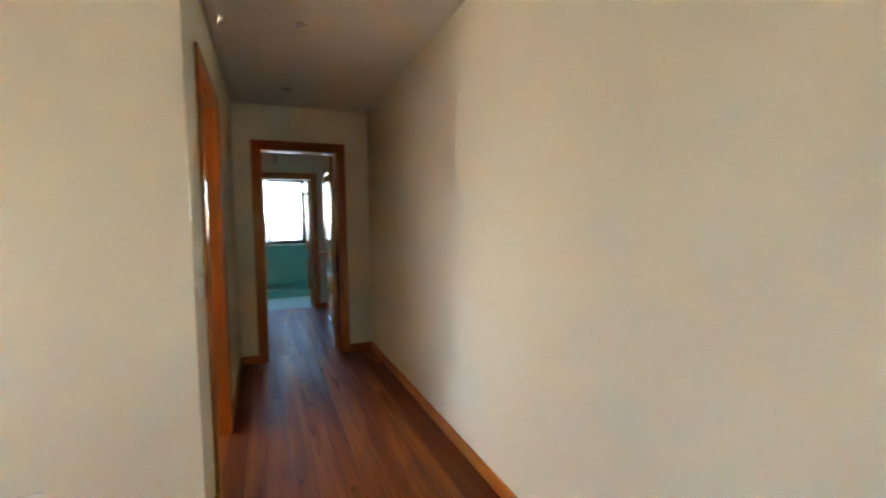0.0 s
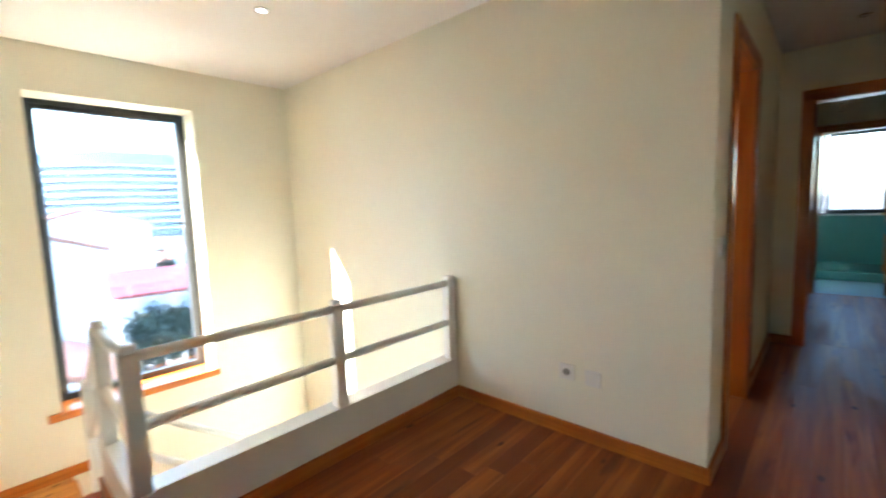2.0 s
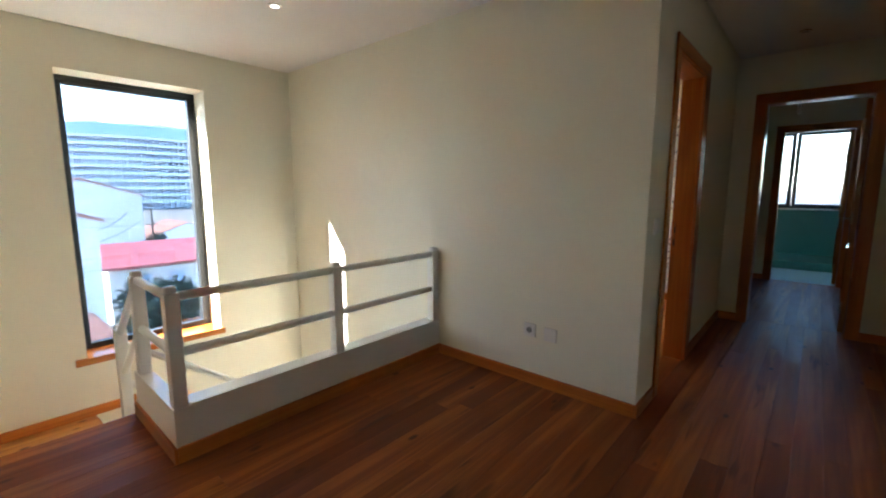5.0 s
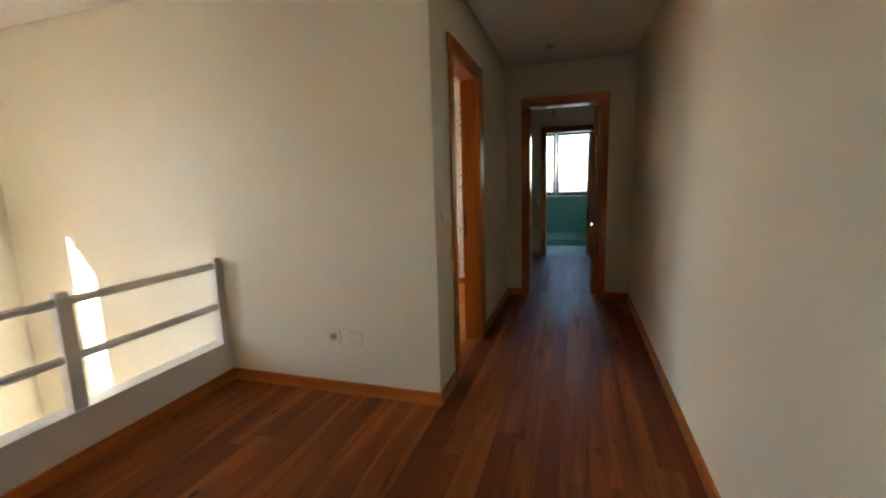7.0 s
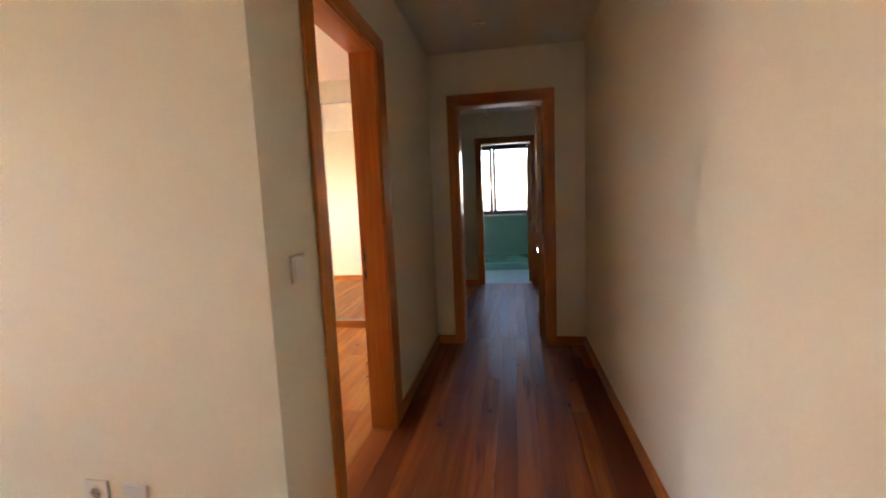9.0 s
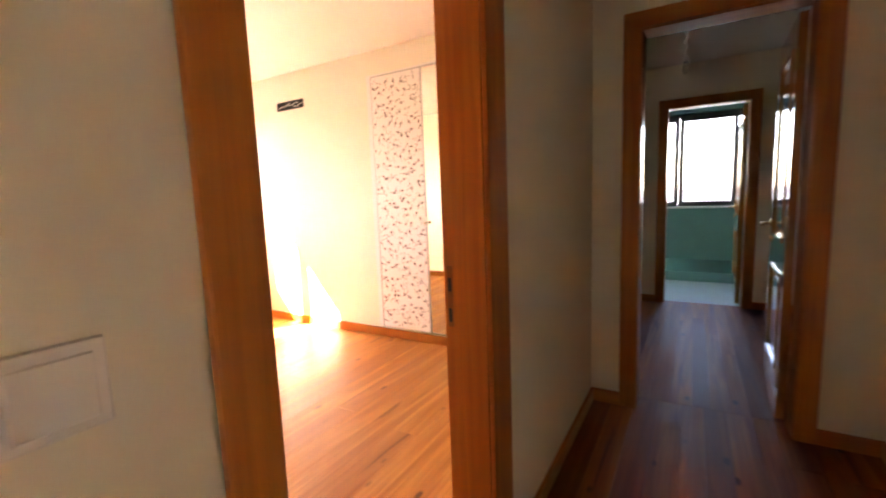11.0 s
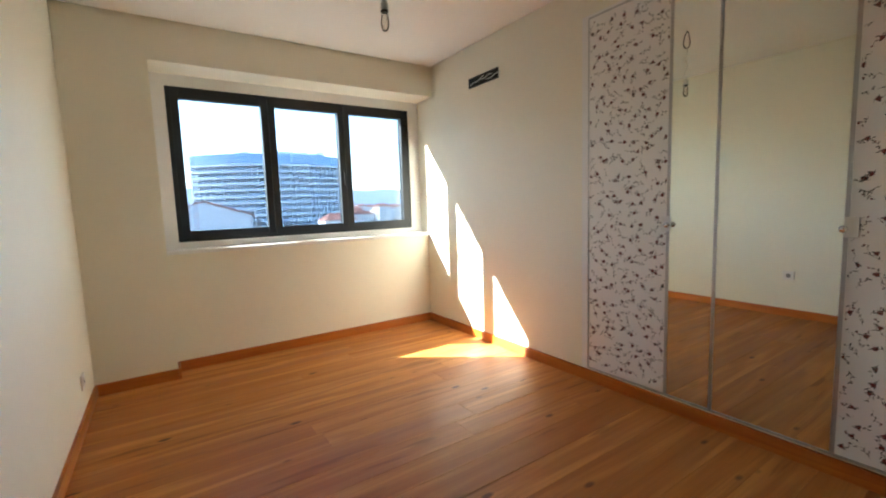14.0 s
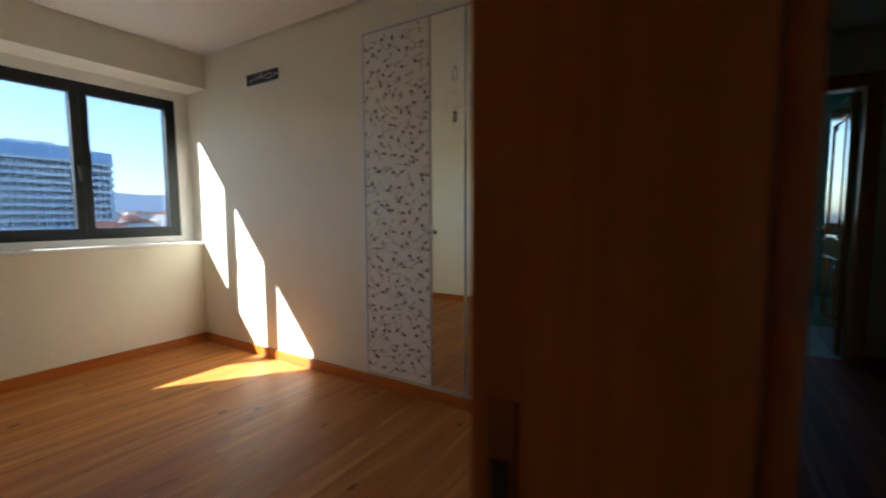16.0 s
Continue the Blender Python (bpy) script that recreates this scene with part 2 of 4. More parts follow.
# ---- walls ----
structure("wall_west", boxes(
    (WEST - DEEP, 0.05, -3.2, WEST, 1.145, TOP), (WEST - DEEP, 2.14, -3.2, WEST, HALL_N, TOP),
    # lintel stands 3 cm proud outside to trim the sun patch
    (WEST - DEEP, 1.145, -3.2, WEST, 2.14, -0.075), (WEST - DEEP - 0.03, 1.145, 2.125, WEST, 2.14, TOP)), CREAM,
    "cream painted wall with a tall window opening beside the stairs", "wall")
# unseen fin added outside; it cuts the sun patch to its upright edge
structure("sun_blocker_wall", boxes((-4.09, 0.80, -7, WEST - DEEP - 0.001, 1.02, 5.5)), FACADE_WHITE, "unseen white wall added to block sun at the stair window", "wall")
structure("wall_south", boxes(
    (WEST, 0.085, -3.2, -1.77, SOUTH, TOP), (-0.99, 0.085, 0, EAST, SOUTH, TOP), (-1.77, 0.085, DOOR_H + 0.02, -0.99, SOUTH, TOP)), CREAM,
    "cream painted hall wall with a door opening", "wall")
bm = bmesh.new()
_plan = ((WEST, SOUTH + 0.001), (STAIR, SOUTH + 0.001), (WEST, STAIR_S))
_low, _high = [[bm.verts.new((x, y, z)) for x, y in _plan] for z in (-3.2, TOP)]
for _face in (_low[::-1], _high, *[(_low[k], _low[(k + 1) % 3], _high[(k + 1) % 3], _high[k]) for k in range(3)]):
    bm.faces.new(_face)
structure("wall_stair_side", bm, CREAM, "cream plastered wall running slightly askew beside the stairs", "wall")
structure("wall_east", boxes((EAST, 0.085, -0.02, EAST + 0.15, END, TOP)), CREAM, "long plain cream painted corridor wall", "wall")
structure("wall_hall_north", boxes((WEST, HALL_N, -3.2, COR_W, BED_S, TOP)), CREAM,
          "cream painted wall between hall and bedroom with two sockets", "wall")
structure("wall_corridor_west", boxes(
    (BED_E, BED_S, -0.02, COR_W, D1[0] - 0.025, TOP), (BED_E, D1[1] + 0.025, -0.02, COR_W, END, TOP),
    (BED_E, D1[0] - 0.025, DOOR_H + 0.025, COR_W, D1[1] + 0.025, TOP)), CREAM, "cream painted corridor wall with the bedroom doorway", "wall")
structure("wall_corridor_end", boxes(
    (BED_E, END, -0.02, D2[0] - 0.025, END_B, TOP), (D2[1] + 0.025, END, -0.02, 2.4, END_B, TOP),
    (D2[0] - 0.025, END, DOOR_H + 0.025, D2[1] + 0.025, END_B, TOP)), CREAM, "cream painted wall closing the corridor around a doorway", "wall")
WL, WR, WT, WB = -1.845, BED_E, 2.24, 0.08
structure("wall_bedroom_north", boxes(
    (-3.935, BED_N, -0.02, WL, BED_N + 0.12, TOP), (WL, BED_N, WT, BED_E, BED_N + 0.12, TOP), (WL, BED_N, -0.02, BED_E, BED_N + 0.12, WB),
    (WL - 0.1, BED_N + 0.12, -0.02, WL, 6.5, TOP), (WL, 6.4, -0.02, BED_E - 0.15, 6.5, TOP)), CREAM,
    "cream painted bedroom wall with a built-in wardrobe", "wall")
structure("wall_bedroom_west", boxes(
    (-3.935, BED_S, -0.02, BED_W, 3.685, TOP), (-3.935, 3.685, 2.165, BED_W, BED_N, TOP), (-3.935, 3.685, -0.02, -3.715, BED_N, 0.86)), CREAM,
    "cream painted outer wall with a deep window niche", "wall")
structure("trim", boxes(
    (-3.935, 3.685, 0.892, -3.84, 3.77, 2.165), (-3.935, 5.776, 0.892, -3.84, BED_N, 2.165),
    (-3.935, 3.77, 2.085, -3.84, 5.776, 2.165), (-3.935, 3.77, 0.892, -3.84, 5.776, 0.94)), WHITE_TRIM,
    "white painted surround round the bedroom window", "trim")
structure("window_sill", boxes((-3.96, 3.685, 0.862, -3.69, BED_N, 0.89), bevel=0.004), WHITE_TRIM, "white painted sill board of the bedroom window", "sill")
structure("wall_bedroom_south_outer", boxes((-3.935, HALL_N, -3.2, WEST - DEEP, BED_S, TOP), (WEST - DEEP, HALL_N, -3.2, WEST, BED_S - 0.002, TOP)), CREAM, "cream painted end of the partition wall", "wall")
structure("wall_middle_west", boxes((BED_E - 0.15, BED_N + 0.12, -0.02, BED_E, D3, TOP), (BED_E - 0.15, END_B, -0.02, BED_E, BED_N, TOP)), CREAM,
          "cream painted wall of the room beyond the corridor", "wall")
structure("wall_middle_east", boxes((2.25, END_B, -0.02, 2.4, D3, TOP)), CREAM, "cream painted wall of the room beyond the corridor", "wall")
structure("wall_middle_north", boxes(
    (-0.6, D3, -0.02, BED_E, D3_B, TOP), (BED_E, D3, -0.02, -0.02, D3_B, 1.07), (BED_E, D3, 1.86, -0.02, D3_B, TOP), (-0.02, D3, -0.02, D2[0] - 0.025, D3_B, TOP),
    (D2[1] + 0.025, D3, -0.02, 2.4, D3_B, TOP), (D2[0] - 0.025, D3, DOOR_H + 0.025, D2[1] + 0.025, D3_B, TOP)), CREAM,
    "cream painted wall with the bathroom doorway", "wall")
structure("wall_bathroom_north", boxes(
    (-0.6, BATH_N, -0.02, -0.35, BATH_N + 0.25, TOP), (1.13, BATH_N, -0.02, 2.0, BATH_N + 0.25, TOP),
    (-0.35, BATH_N, -0.02, 1.13, BATH_N + 0.25, 0.90), (-0.35, BATH_N, 2.30, 1.13, BATH_N + 0.25, TOP)), TEAL, "teal tiled bathroom wall under a window", "wall")
structure("wall_bathroom_west", boxes((-0.75, D3_B, -0.02, -0.6, BATH_N + 0.25, TOP)), TEAL, "teal tiled bathroom side wall", "wall")
structure("wall_bathroom_east", boxes((1.85, D3_B, -0.02, 2.0, BATH_N, TOP)), TEAL, "teal tiled bathroom side wall", "wall")

# ---- ceilings: plaster sheets that stop short of the walls, leaving a shadow gap ----
G = 0.012
structure("ceiling_hall", boxes((WEST + G, SOUTH + G, H, EAST - G, HALL_N - G, H + 0.02), (COR_W + G, HALL_N - G, H, EAST - G, END - G, H + 0.02)), WHITE_CEIL,
          "white plaster ceiling with a shadow gap along the walls", "ceiling")
structure("ceiling_bedroom", boxes((BED_W + G, BED_S + G, H, BED_E - G, BED_N - G, H + 0.02)), WHITE_CEIL, "white plaster bedroom ceiling with a shadow gap", "ceiling")
structure("ceiling_middle", boxes((BED_E + G, END_B + G, H, 2.25 - G, D3 - G, H + 0.02)), WHITE_CEIL, "white plaster ceiling of the room beyond", "ceiling")
structure("ceiling_bathroom", boxes((-0.6, D3_B, 2.48, 1.85, BATH_N, 2.5)), WHITE_CEIL, "white bathroom ceiling", "ceiling")
structure("roof", boxes((-4.05, -0.9, TOP, 2.6, BATH_N + 0.3, TOP + 0.2)), FACADE_GREY, "flat roof slab over the flat", "roof")

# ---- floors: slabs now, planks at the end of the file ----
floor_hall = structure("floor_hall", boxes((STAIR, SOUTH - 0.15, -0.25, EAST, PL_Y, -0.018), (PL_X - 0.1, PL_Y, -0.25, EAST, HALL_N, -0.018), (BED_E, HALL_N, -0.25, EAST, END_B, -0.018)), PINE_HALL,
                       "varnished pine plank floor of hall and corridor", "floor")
floor_bedroom = structure("floor_bedroom", boxes((-3.72, BED_S, -0.25, BED_E, BED_N, -0.018)), PINE, "varnished pine plank bedroom floor", "floor")
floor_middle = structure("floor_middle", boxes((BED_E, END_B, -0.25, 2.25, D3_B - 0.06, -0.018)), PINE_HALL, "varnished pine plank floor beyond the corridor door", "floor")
floor_bathroom = structure("floor_bathroom", boxes((-0.6, D3_B - 0.06, -0.25, 1.85, BATH_N, -0.004)), PALE_TILE, "pale blue tiled bathroom floor", "floor")
structure("floor_shower", boxes((-0.6, 9.30, -0.004, 1.85, BATH_N, 0.12), bevel=0.006), TEAL, "low tiled teal platform under the bathroom window", "platform")
structure("floor_stairwell", boxes((WEST, SOUTH, -3.3, PL_X, HALL_N, -3.2)), PINE, "lower floor at the foot of the stairs", "floor")


# ---- skirting ----
def skirting(name, x0, y0, x1, y1, z=0.0, h=0.075):
    """A pine skirting board with a rounded top, along x or y; the given line is its back face."""
    bm = bmesh.new()
    box(bm, min(x0, x1), min(y0, y1), z, max(x0, x1), max(y0, y1), z + h, bevel=0.004)
    along = abs(x1 - x0) > abs(y1 - y0)
    return tagged(part("baseboard", bm, CASING_X if along else CASING_Y), "orange varnished pine skirting board", "skirting", kind="structure")


S = 0.016
skirting("", PL_X, HALL_N - S, COR_W + S, HALL_N)
skirting("", COR_W, HALL_N, COR_W + S, D1[0] - 0.09)
skirting("", COR_W, D1[1] + 0.138, COR_W + S, END)
skirting("", COR_W + S, END - S, D2[0] - 0.09, END)
skirting("", D2[1] + 0.09, END - S, EAST - S, END)
skirting("", EAST - S, SOUTH, EAST, END)
skirting("", STAIR, SOUTH, -1.86, SOUTH + S)
skirting("", -0.90, SOUTH, EAST - S, SOUTH + S)
skirting("", PL_X, PL_Y, PL_X + S, HALL_N - S)
skirting("", STAIR + 0.02, PL_Y - S, PL_X + S, PL_Y)
skirting("", -3.715, 3.685, -3.715 + S, BED_N - S)
skirting("", BED_W, BED_S, BED_W + S, 3.685)
skirting("", -3.715 + S, 3.685, BED_W + S, 3.685 + S)
skirting("", BED_W, BED_S, BED_E - 0.02, BED_S + S)
skirting("", -3.715, BED_N - S, BED_E, BED_N)
skirting("", BED_E - S, D1[1] + 0.138, BED_E, BED_N - S)
skirting("", BED_E, D3 - S, D2[0] - 0.09, D3)
skirting("", D2[1] + 0.09, D3 - S, 2.25, D3)
skirting("", BED_E, END_B, BED_E + S, D3 - S)


# ---- door frames and leaves ----
def frame_y(name, x0, x1, y0, y1, label):
    """Doorway in a wall that runs along y: lining, stop and casings on both faces."""
    t = thing(name, ((x0 + x1) / 2, (y0 + y1) / 2, 0), label, "door frame")
    t["kind"] = "structure"
    for a, b in ((y0 - 0.025, y0), (y1, y1 + 0.025)):
        part("jamb", boxes((x0 - 0.003, a, 0, x1 + 0.003, b, DOOR_H), bevel=0.002), CASING, t)
    part("head_lining", boxes((x0 - 0.003, y0 - 0.025, DOOR_H, x1 + 0.003, y1 + 0.025, DOOR_H + 0.022), bevel=0.002), CASING_Y, t)
    for xa, xb in ((x1 + 0.0035, x1 + 0.018), (x0 - 0.010, x0 - 0.0035)):
        gap = 0.004 if xa > x0 else 0.058
        for a, b in ((y0 - 0.085, y0 - gap), (y1 + gap, y1 + 0.138)):
            part("casing", boxes((xa, a, 0, xb, b, DOOR_H + 0.006), bevel=0.005), CASING, t)
        part("head_casing", boxes((xa, y0 - 0.085, DOOR_H + 0.006, xb, y1 + 0.138, DOOR_H + 0.09), bevel=0.005), CASING_Y, t)
    return t


def frame_x(name, y0, y1, x0, x1, label):
    """Doorway in a wall that runs along x."""
    t = thing(name, ((x0 + x1) / 2, (y0 + y1) / 2, 0), label, "door frame")
    t["kind"] = "structure"
    for a, b in ((x0 - 0.025, x0), (x1, x1 + 0.025)):
        part("jamb", boxes((a, y0 - 0.003, 0, b, y1 + 0.003, DOOR_H), bevel=0.002), CASING, t)
    part("head_lining", boxes((x0 - 0.025, y0 - 0.003, DOOR_H, x1 + 0.025, y1 + 0.003, DOOR_H + 0.022), bevel=0.002), CASING_X, t)
    for ya, yb in ((y0 - 0.018, y0 - 0.0035), (y1 + 0.0035, y1 + 0.018)):
        for a, b in ((x0 - 0.09, x0 - 0.006), (x1 + 0.006, x1 + 0.09)):
            part("casing", boxes((a, ya, 0, b, yb, DOOR_H + 0.006), bevel=0.005), CASING, t)
        part("head_casing", boxes((x0 - 0.09, ya, DOOR_H + 0.006, x1 + 0.09, yb, DOOR_H + 0.09), bevel=0.005), CASING_X, t)
    return t


def door_leaf(name, hinge, turn, width, label, knob="round"):
    """A panelled leaf: it runs along local x from its hinge, with two raised panels on each face."""
    t = thing(name, (*hinge, 0.008), label, "door", turn=turn)
    m = t.matrix_world
    hgt, th, st = DOOR_H - 0.015, 0.038, 0.115

    def lp(nm, bm, mat, lab="", smooth=False, parent=None):
        bm.transform(m)
        return part(nm, bm, mat, parent or t, lab, smooth)

    rails = ((0.0, 0.22), (0.74, 0.90), (hgt - 0.13, hgt))
    for a, b in ((0, st), (width - st, width)):
        lp("stile", boxes((a, -th / 2, 0, b, th / 2, hgt), bevel=0.003), LEAF)
    for a, b in rails:
        lp("rail", boxes((st + 0.0005, -th / 2, a, width - st - 0.0005, th / 2, b), bevel=0.003), LEAF)
    for (a0, a), (b, b1) in zip(rails, rails[1:]):
        bm = boxes((st, -0.008, a, width - st, 0.008, b))
        box(bm, st + 0.07, -0.015, a + 0.07, width - st - 0.07, 0.015, b - 0.07, bevel=0.0065)
        lp("panel", bm, LEAF)
        bm = bmesh.new()
        for s in (-1, 1):
            y0, y1 = sorted((s * 0.008, s * 0.026))
            for d in ((st, y0, a, st + 0.022, y1, b), (width - st - 0.022, y0, a, width - st, y1, b),
                      (st + 0.022, y0, a, width - st - 0.022, y1, a + 0.022), (st + 0.022, y0, b - 0.022, width - st - 0.022, y1, b)):
                box(bm, *d, bevel=0.007)
        lp("moulding", bm, LEAF)
    kx, kz = width - 0.06, 0.972
    for s in (-1, 1):
        bm = lathe(bmesh.new(), [(0, 0.030), (0.004, 0.030), (0.006, 0.026), (0.010, 0.024), (0.013, 0.018), (0.014, 0.012)], (kx, s * th / 2, kz), (0, s, 0))
        lp("rosette", bm, BRASS, "worn brass rosette", True)
        if knob == "round":
            lathe_rows = [(0.008, 0.0125), (0.017, 0.0115), (0.020, 0.0125), (0.023, 0.0115), (0.028, 0.0130), (0.036, 0.0190), (0.044, 0.0255), (0.052, 0.0290), (0.059, 0.0285), (0.065, 0.0240), (0.069, 0.0150), (0.071, 0.004)]
            lp("knob", lathe(bmesh.new(), lathe_rows, (kx, s * th / 2, kz), (0, s, 0)), KNOB, "rounded smoky brass door knob", True)
        else:
            bm = rod(bmesh.new(), (kx, s * th / 2, kz), (kx, s * (th / 2 + 0.055), kz), 0.008)
            rod(bm, (kx + 0.008, s * (th / 2 + 0.05), kz), (kx - 0.11, s * (th / 2 + 0.055), kz), 0.009)
            lp("lever", bm, BRASS, "brass lever handle", True)
        bm = lathe(bmesh.new(), [(0, 0.021), (0.004, 0.021), (0.007, 0.018)], (kx, s * th / 2, kz - 0.095), (0, s, 0))
        esc = lp("escutcheon", bm, BRASS, "brass keyhole plate", True)
        y0, y1 = sorted((s * (th / 2 + 0.0072), s * (th / 2 + 0.0085)))
        # keyhole is a raised black block, its inner shade painted
        lp("keyhole", boxes((kx - 0.003, y0, kz - 0.105, kx + 0.003, y1, kz - 0.085)), BLACK, "", False, esc)
    for z in (0.22, 1.0, 1.78):
        lp("hinge", rod(bmesh.new(), (-0.006, th / 2, z - 0.05), (-0.006, th / 2, z + 0.05), 0.007), BRASS, "brass hinge", True)
    return t


frame_bed = frame_y("door_1", BED_E, COR_W, *D1, "orange varnished pine frame of the bedroom doorway")
part("strike_plate", boxes((BED_E + 0.008, D1[1] - 0.0015, 0.84, BED_E + 0.026, D1[1] + 0.001, 1.02)), plain("tarnished_brass", (0.30, 0.11, 0.028), 0.45, 0.3), frame_bed, "tarnished strike plate")
# black blocks on the plate paint the shade of two holes
part("latch_hole", boxes((BED_E + 0.012, D1[1] - 0.0035, 0.945, BED_E + 0.022, D1[1] - 0.002, 0.985), (BED_E + 0.012, D1[1] - 0.0035, 0.855, BED_E + 0.022, D1[1] - 0.002, 0.895)), BLACK, frame_bed)
frame_x("door_2", END, END_B, *D2, "orange varnished pine frame at the corridor's end")
frame_x("door_3", D3, D3_B, *D2, "orange varnished pine frame of the bathroom doorway")
frame_x("door_4", 0.085, SOUTH, -1.75, -1.01, "pine frame of a door beside the stairs")
door_leaf("bedroom_door", (BED_E - 0.035, D1[0] + 0.014), 174.8, 0.695, "glossy varnished panelled pine door standing open against the wall")
door_leaf("corridor_door", (D2[1] - 0.02, END_B + 0.025), 88.0, 0.67, "glossy varnished panelled pine door standing open", "lever")
door_leaf("bathroom_door", (D2[1] - 0.02, D3_B + 0.025), 89.0, 0.67, "glossy varnished panelled pine door open into the bathroom", "lever")
door_leaf("closed_door", (-1.745, 0.16), 0.0, 0.73, "dark varnished panelled pine door, closed, beside the stairs", "lever")


# ---- windows ----
def casement(bm, y0, z0, y1, z1, x0, x1, w):
    """Adds four bars of a frame that lies in a plane of constant x."""
    for d in ((x0, y0, z0, x1, y0 + w, z1), (x0, y1 - w, z0, x1, y1, z1), (x0, y0 + w, z0, x1, y1 - w, z0 + w), (x0, y0 + w, z1 - w, x1, y1 - w, z1)):
        box(bm, *d, bevel=0.003)
    return bm


def pane(y0, z0, y1, z1, x, parent):
    ob = part("pane", boxes((x - 0.004, y0, z0, x + 0.004, y1, z1)), GLASS, parent, "clear glass")
    # no shadow: daylight enters undimmed, only the view through is darkened
    ob.visible_shadow = False
    return ob


win_bed = thing("window_1", (-3.86, 4.77, 0.94), "three-part anthracite aluminium window with clear panes", "window")
win_bed["kind"] = "structure"
part("window_frame", casement(bmesh.new(), 3.77, 0.94, 5.776, 2.085, -3.92, -3.85, 0.032), ANTHRACITE, win_bed)
for ya, yb in ((3.802, 4.472), (4.472, 5.115), (5.115, 5.744)):
    s = part("sash", casement(bmesh.new(), ya - 0.003 if ya < 4 else ya + 0.001, 0.969, yb + 0.003 if yb > 5.5 else yb - 0.001, 2.056, -3.91, -3.845, 0.053), ANTHRACITE, win_bed)
    pane(ya + 0.05, 1.022, yb - 0.05, 2.003, -3.88, s)
bm = boxes((-3.845, 5.085, 1.42, -3.832, 5.105, 1.50), bevel=0.004)
box(bm, -3.832, 5.087, 1.36, -3.815, 5.103, 1.475, bevel=0.005)
part("window_handle", bm, BLACK, win_bed, "black window handle")

win_hall = thing("window_2", (WEST - DEEP, 1.64, 0), "tall anthracite window beside the stairs, single clear pane", "window")
win_hall["kind"] = "structure"
part("window_frame", casement(bmesh.new(), 1.145, -0.072, 2.14, 2.125, WEST - 0.305, WEST - 0.235, 0.034), ANTHRACITE, win_hall)
s = part("sash", casement(bmesh.new(), 1.181, -0.036, 2.104, 2.089, WEST - 0.295, WEST - 0.23, 0.030), ANTHRACITE, win_hall)
pane(1.209, -0.008, 2.076, 2.061, WEST - 0.265, s)
structure("sill_hall", boxes((WEST - 0.232, 1.148, -0.0735, WEST, 2.137, -0.05), (WEST, 1.07, -0.0735 - 0.03, WEST + 0.03, 2.17, -0.05), bevel=0.003), CASING_Y, "orange varnished pine window sill", "sill")

win_bath = thing("window_3", (0.4, BATH_N + 0.1, 0.9), "black framed bathroom window", "window")
win_bath["kind"] = "structure"


def casement_x(bm, x0, z0, x1, z1, y0, y1, w):
    for d in ((x0, y0, z0, x0 + w, y1, z1), (x1 - w, y0, z0, x1, y1, z1), (x0 + w, y0, z0, x1 - w, y1, z0 + w), (x0 + w, y0, z1 - w, x1 - w, y1, z1)):
        box(bm, *d, bevel=0.003)
    return bm


part("window_frame", casement_x(bmesh.new(), -0.35, 0.90, 1.13, 2.30, BATH_N + 0.08, BATH_N + 0.15, 0.05), ANTHRACITE, win_bath)
for xa, xb in ((-0.315, 0.345), (0.345, 1.095)):
    s = part("sash", casement_x(bmesh.new(), xa + 0.002, 0.937, xb - 0.002, 2.263, BATH_N + 0.075, BATH_N + 0.14, 0.062), ANTHRACITE, win_bath)
    ob = part("pane", boxes((xa + 0.04, BATH_N + 0.1, 0.975, xb - 0.04, BATH_N + 0.108, 2.225)), BATH_GLASS, s, "bathroom pane, tint added to dim the view")
    ob.visible_shadow = False
structure("sill_bathroom", boxes((-0.36, BATH_N - 0.02, 0.90, 1.14, BATH_N + 0.078, 0.925), bevel=0.003), WHITE_TRIM, "white bathroom window sill", "sill")
ob = structure("window_4", boxes((BED_E, D3 + 0.06, 1.07, -0.02, D3 + 0.068, 1.86)), CLEAR, "narrow fixed pane beside the bathroom doorway", "window")
ob.visible_shadow = False

# ---- balustrade and stairs ----
structure("parapet", boxes((PL_X - 0.10, PL_Y, -0.25, PL_X, HALL_N, 0.255), (STAIR + 0.02, PL_Y, -0.25, PL_X - 0.10, PL_Y + 0.07, 0.255)), RAIL_WHITE,
          "low white plastered kerb under the stair railing", "parapet")
railing = thing("stair_railing", (PL_X - 0.05, 2.0, 0.255), "white painted wooden stair railing with round bars", "railing")


def post(bm, x, y, z0, z1, w=0.062):
    """Square newel with a small stepped cap."""
    box(bm, x - w / 2, y - w / 2, z0, x + w / 2, y + w / 2, z1 - 0.03, bevel=0.006)
    box(bm, x - w / 2 + 0.006, y - w / 2 + 0.006, z1 - 0.032, x + w / 2 - 0.006, y + w / 2 - 0.006, z1, bevel=0.012)
    return bm


RX = PL_X - 0.035
POSTS = ((RX, PL_Y + 0.035), (RX, 2.065), (RX, HALL_N - 0.032))
for x, y in POSTS:
    part("newel_post", post(bmesh.new(), x, y, 0.257, 0.825), RAIL_WHITE, railing)
part("newel_post", post(bmesh.new(), STAIR + 0.09, PL_Y + 0.035, -0.05, 0.825), RAIL_WHITE, railing)
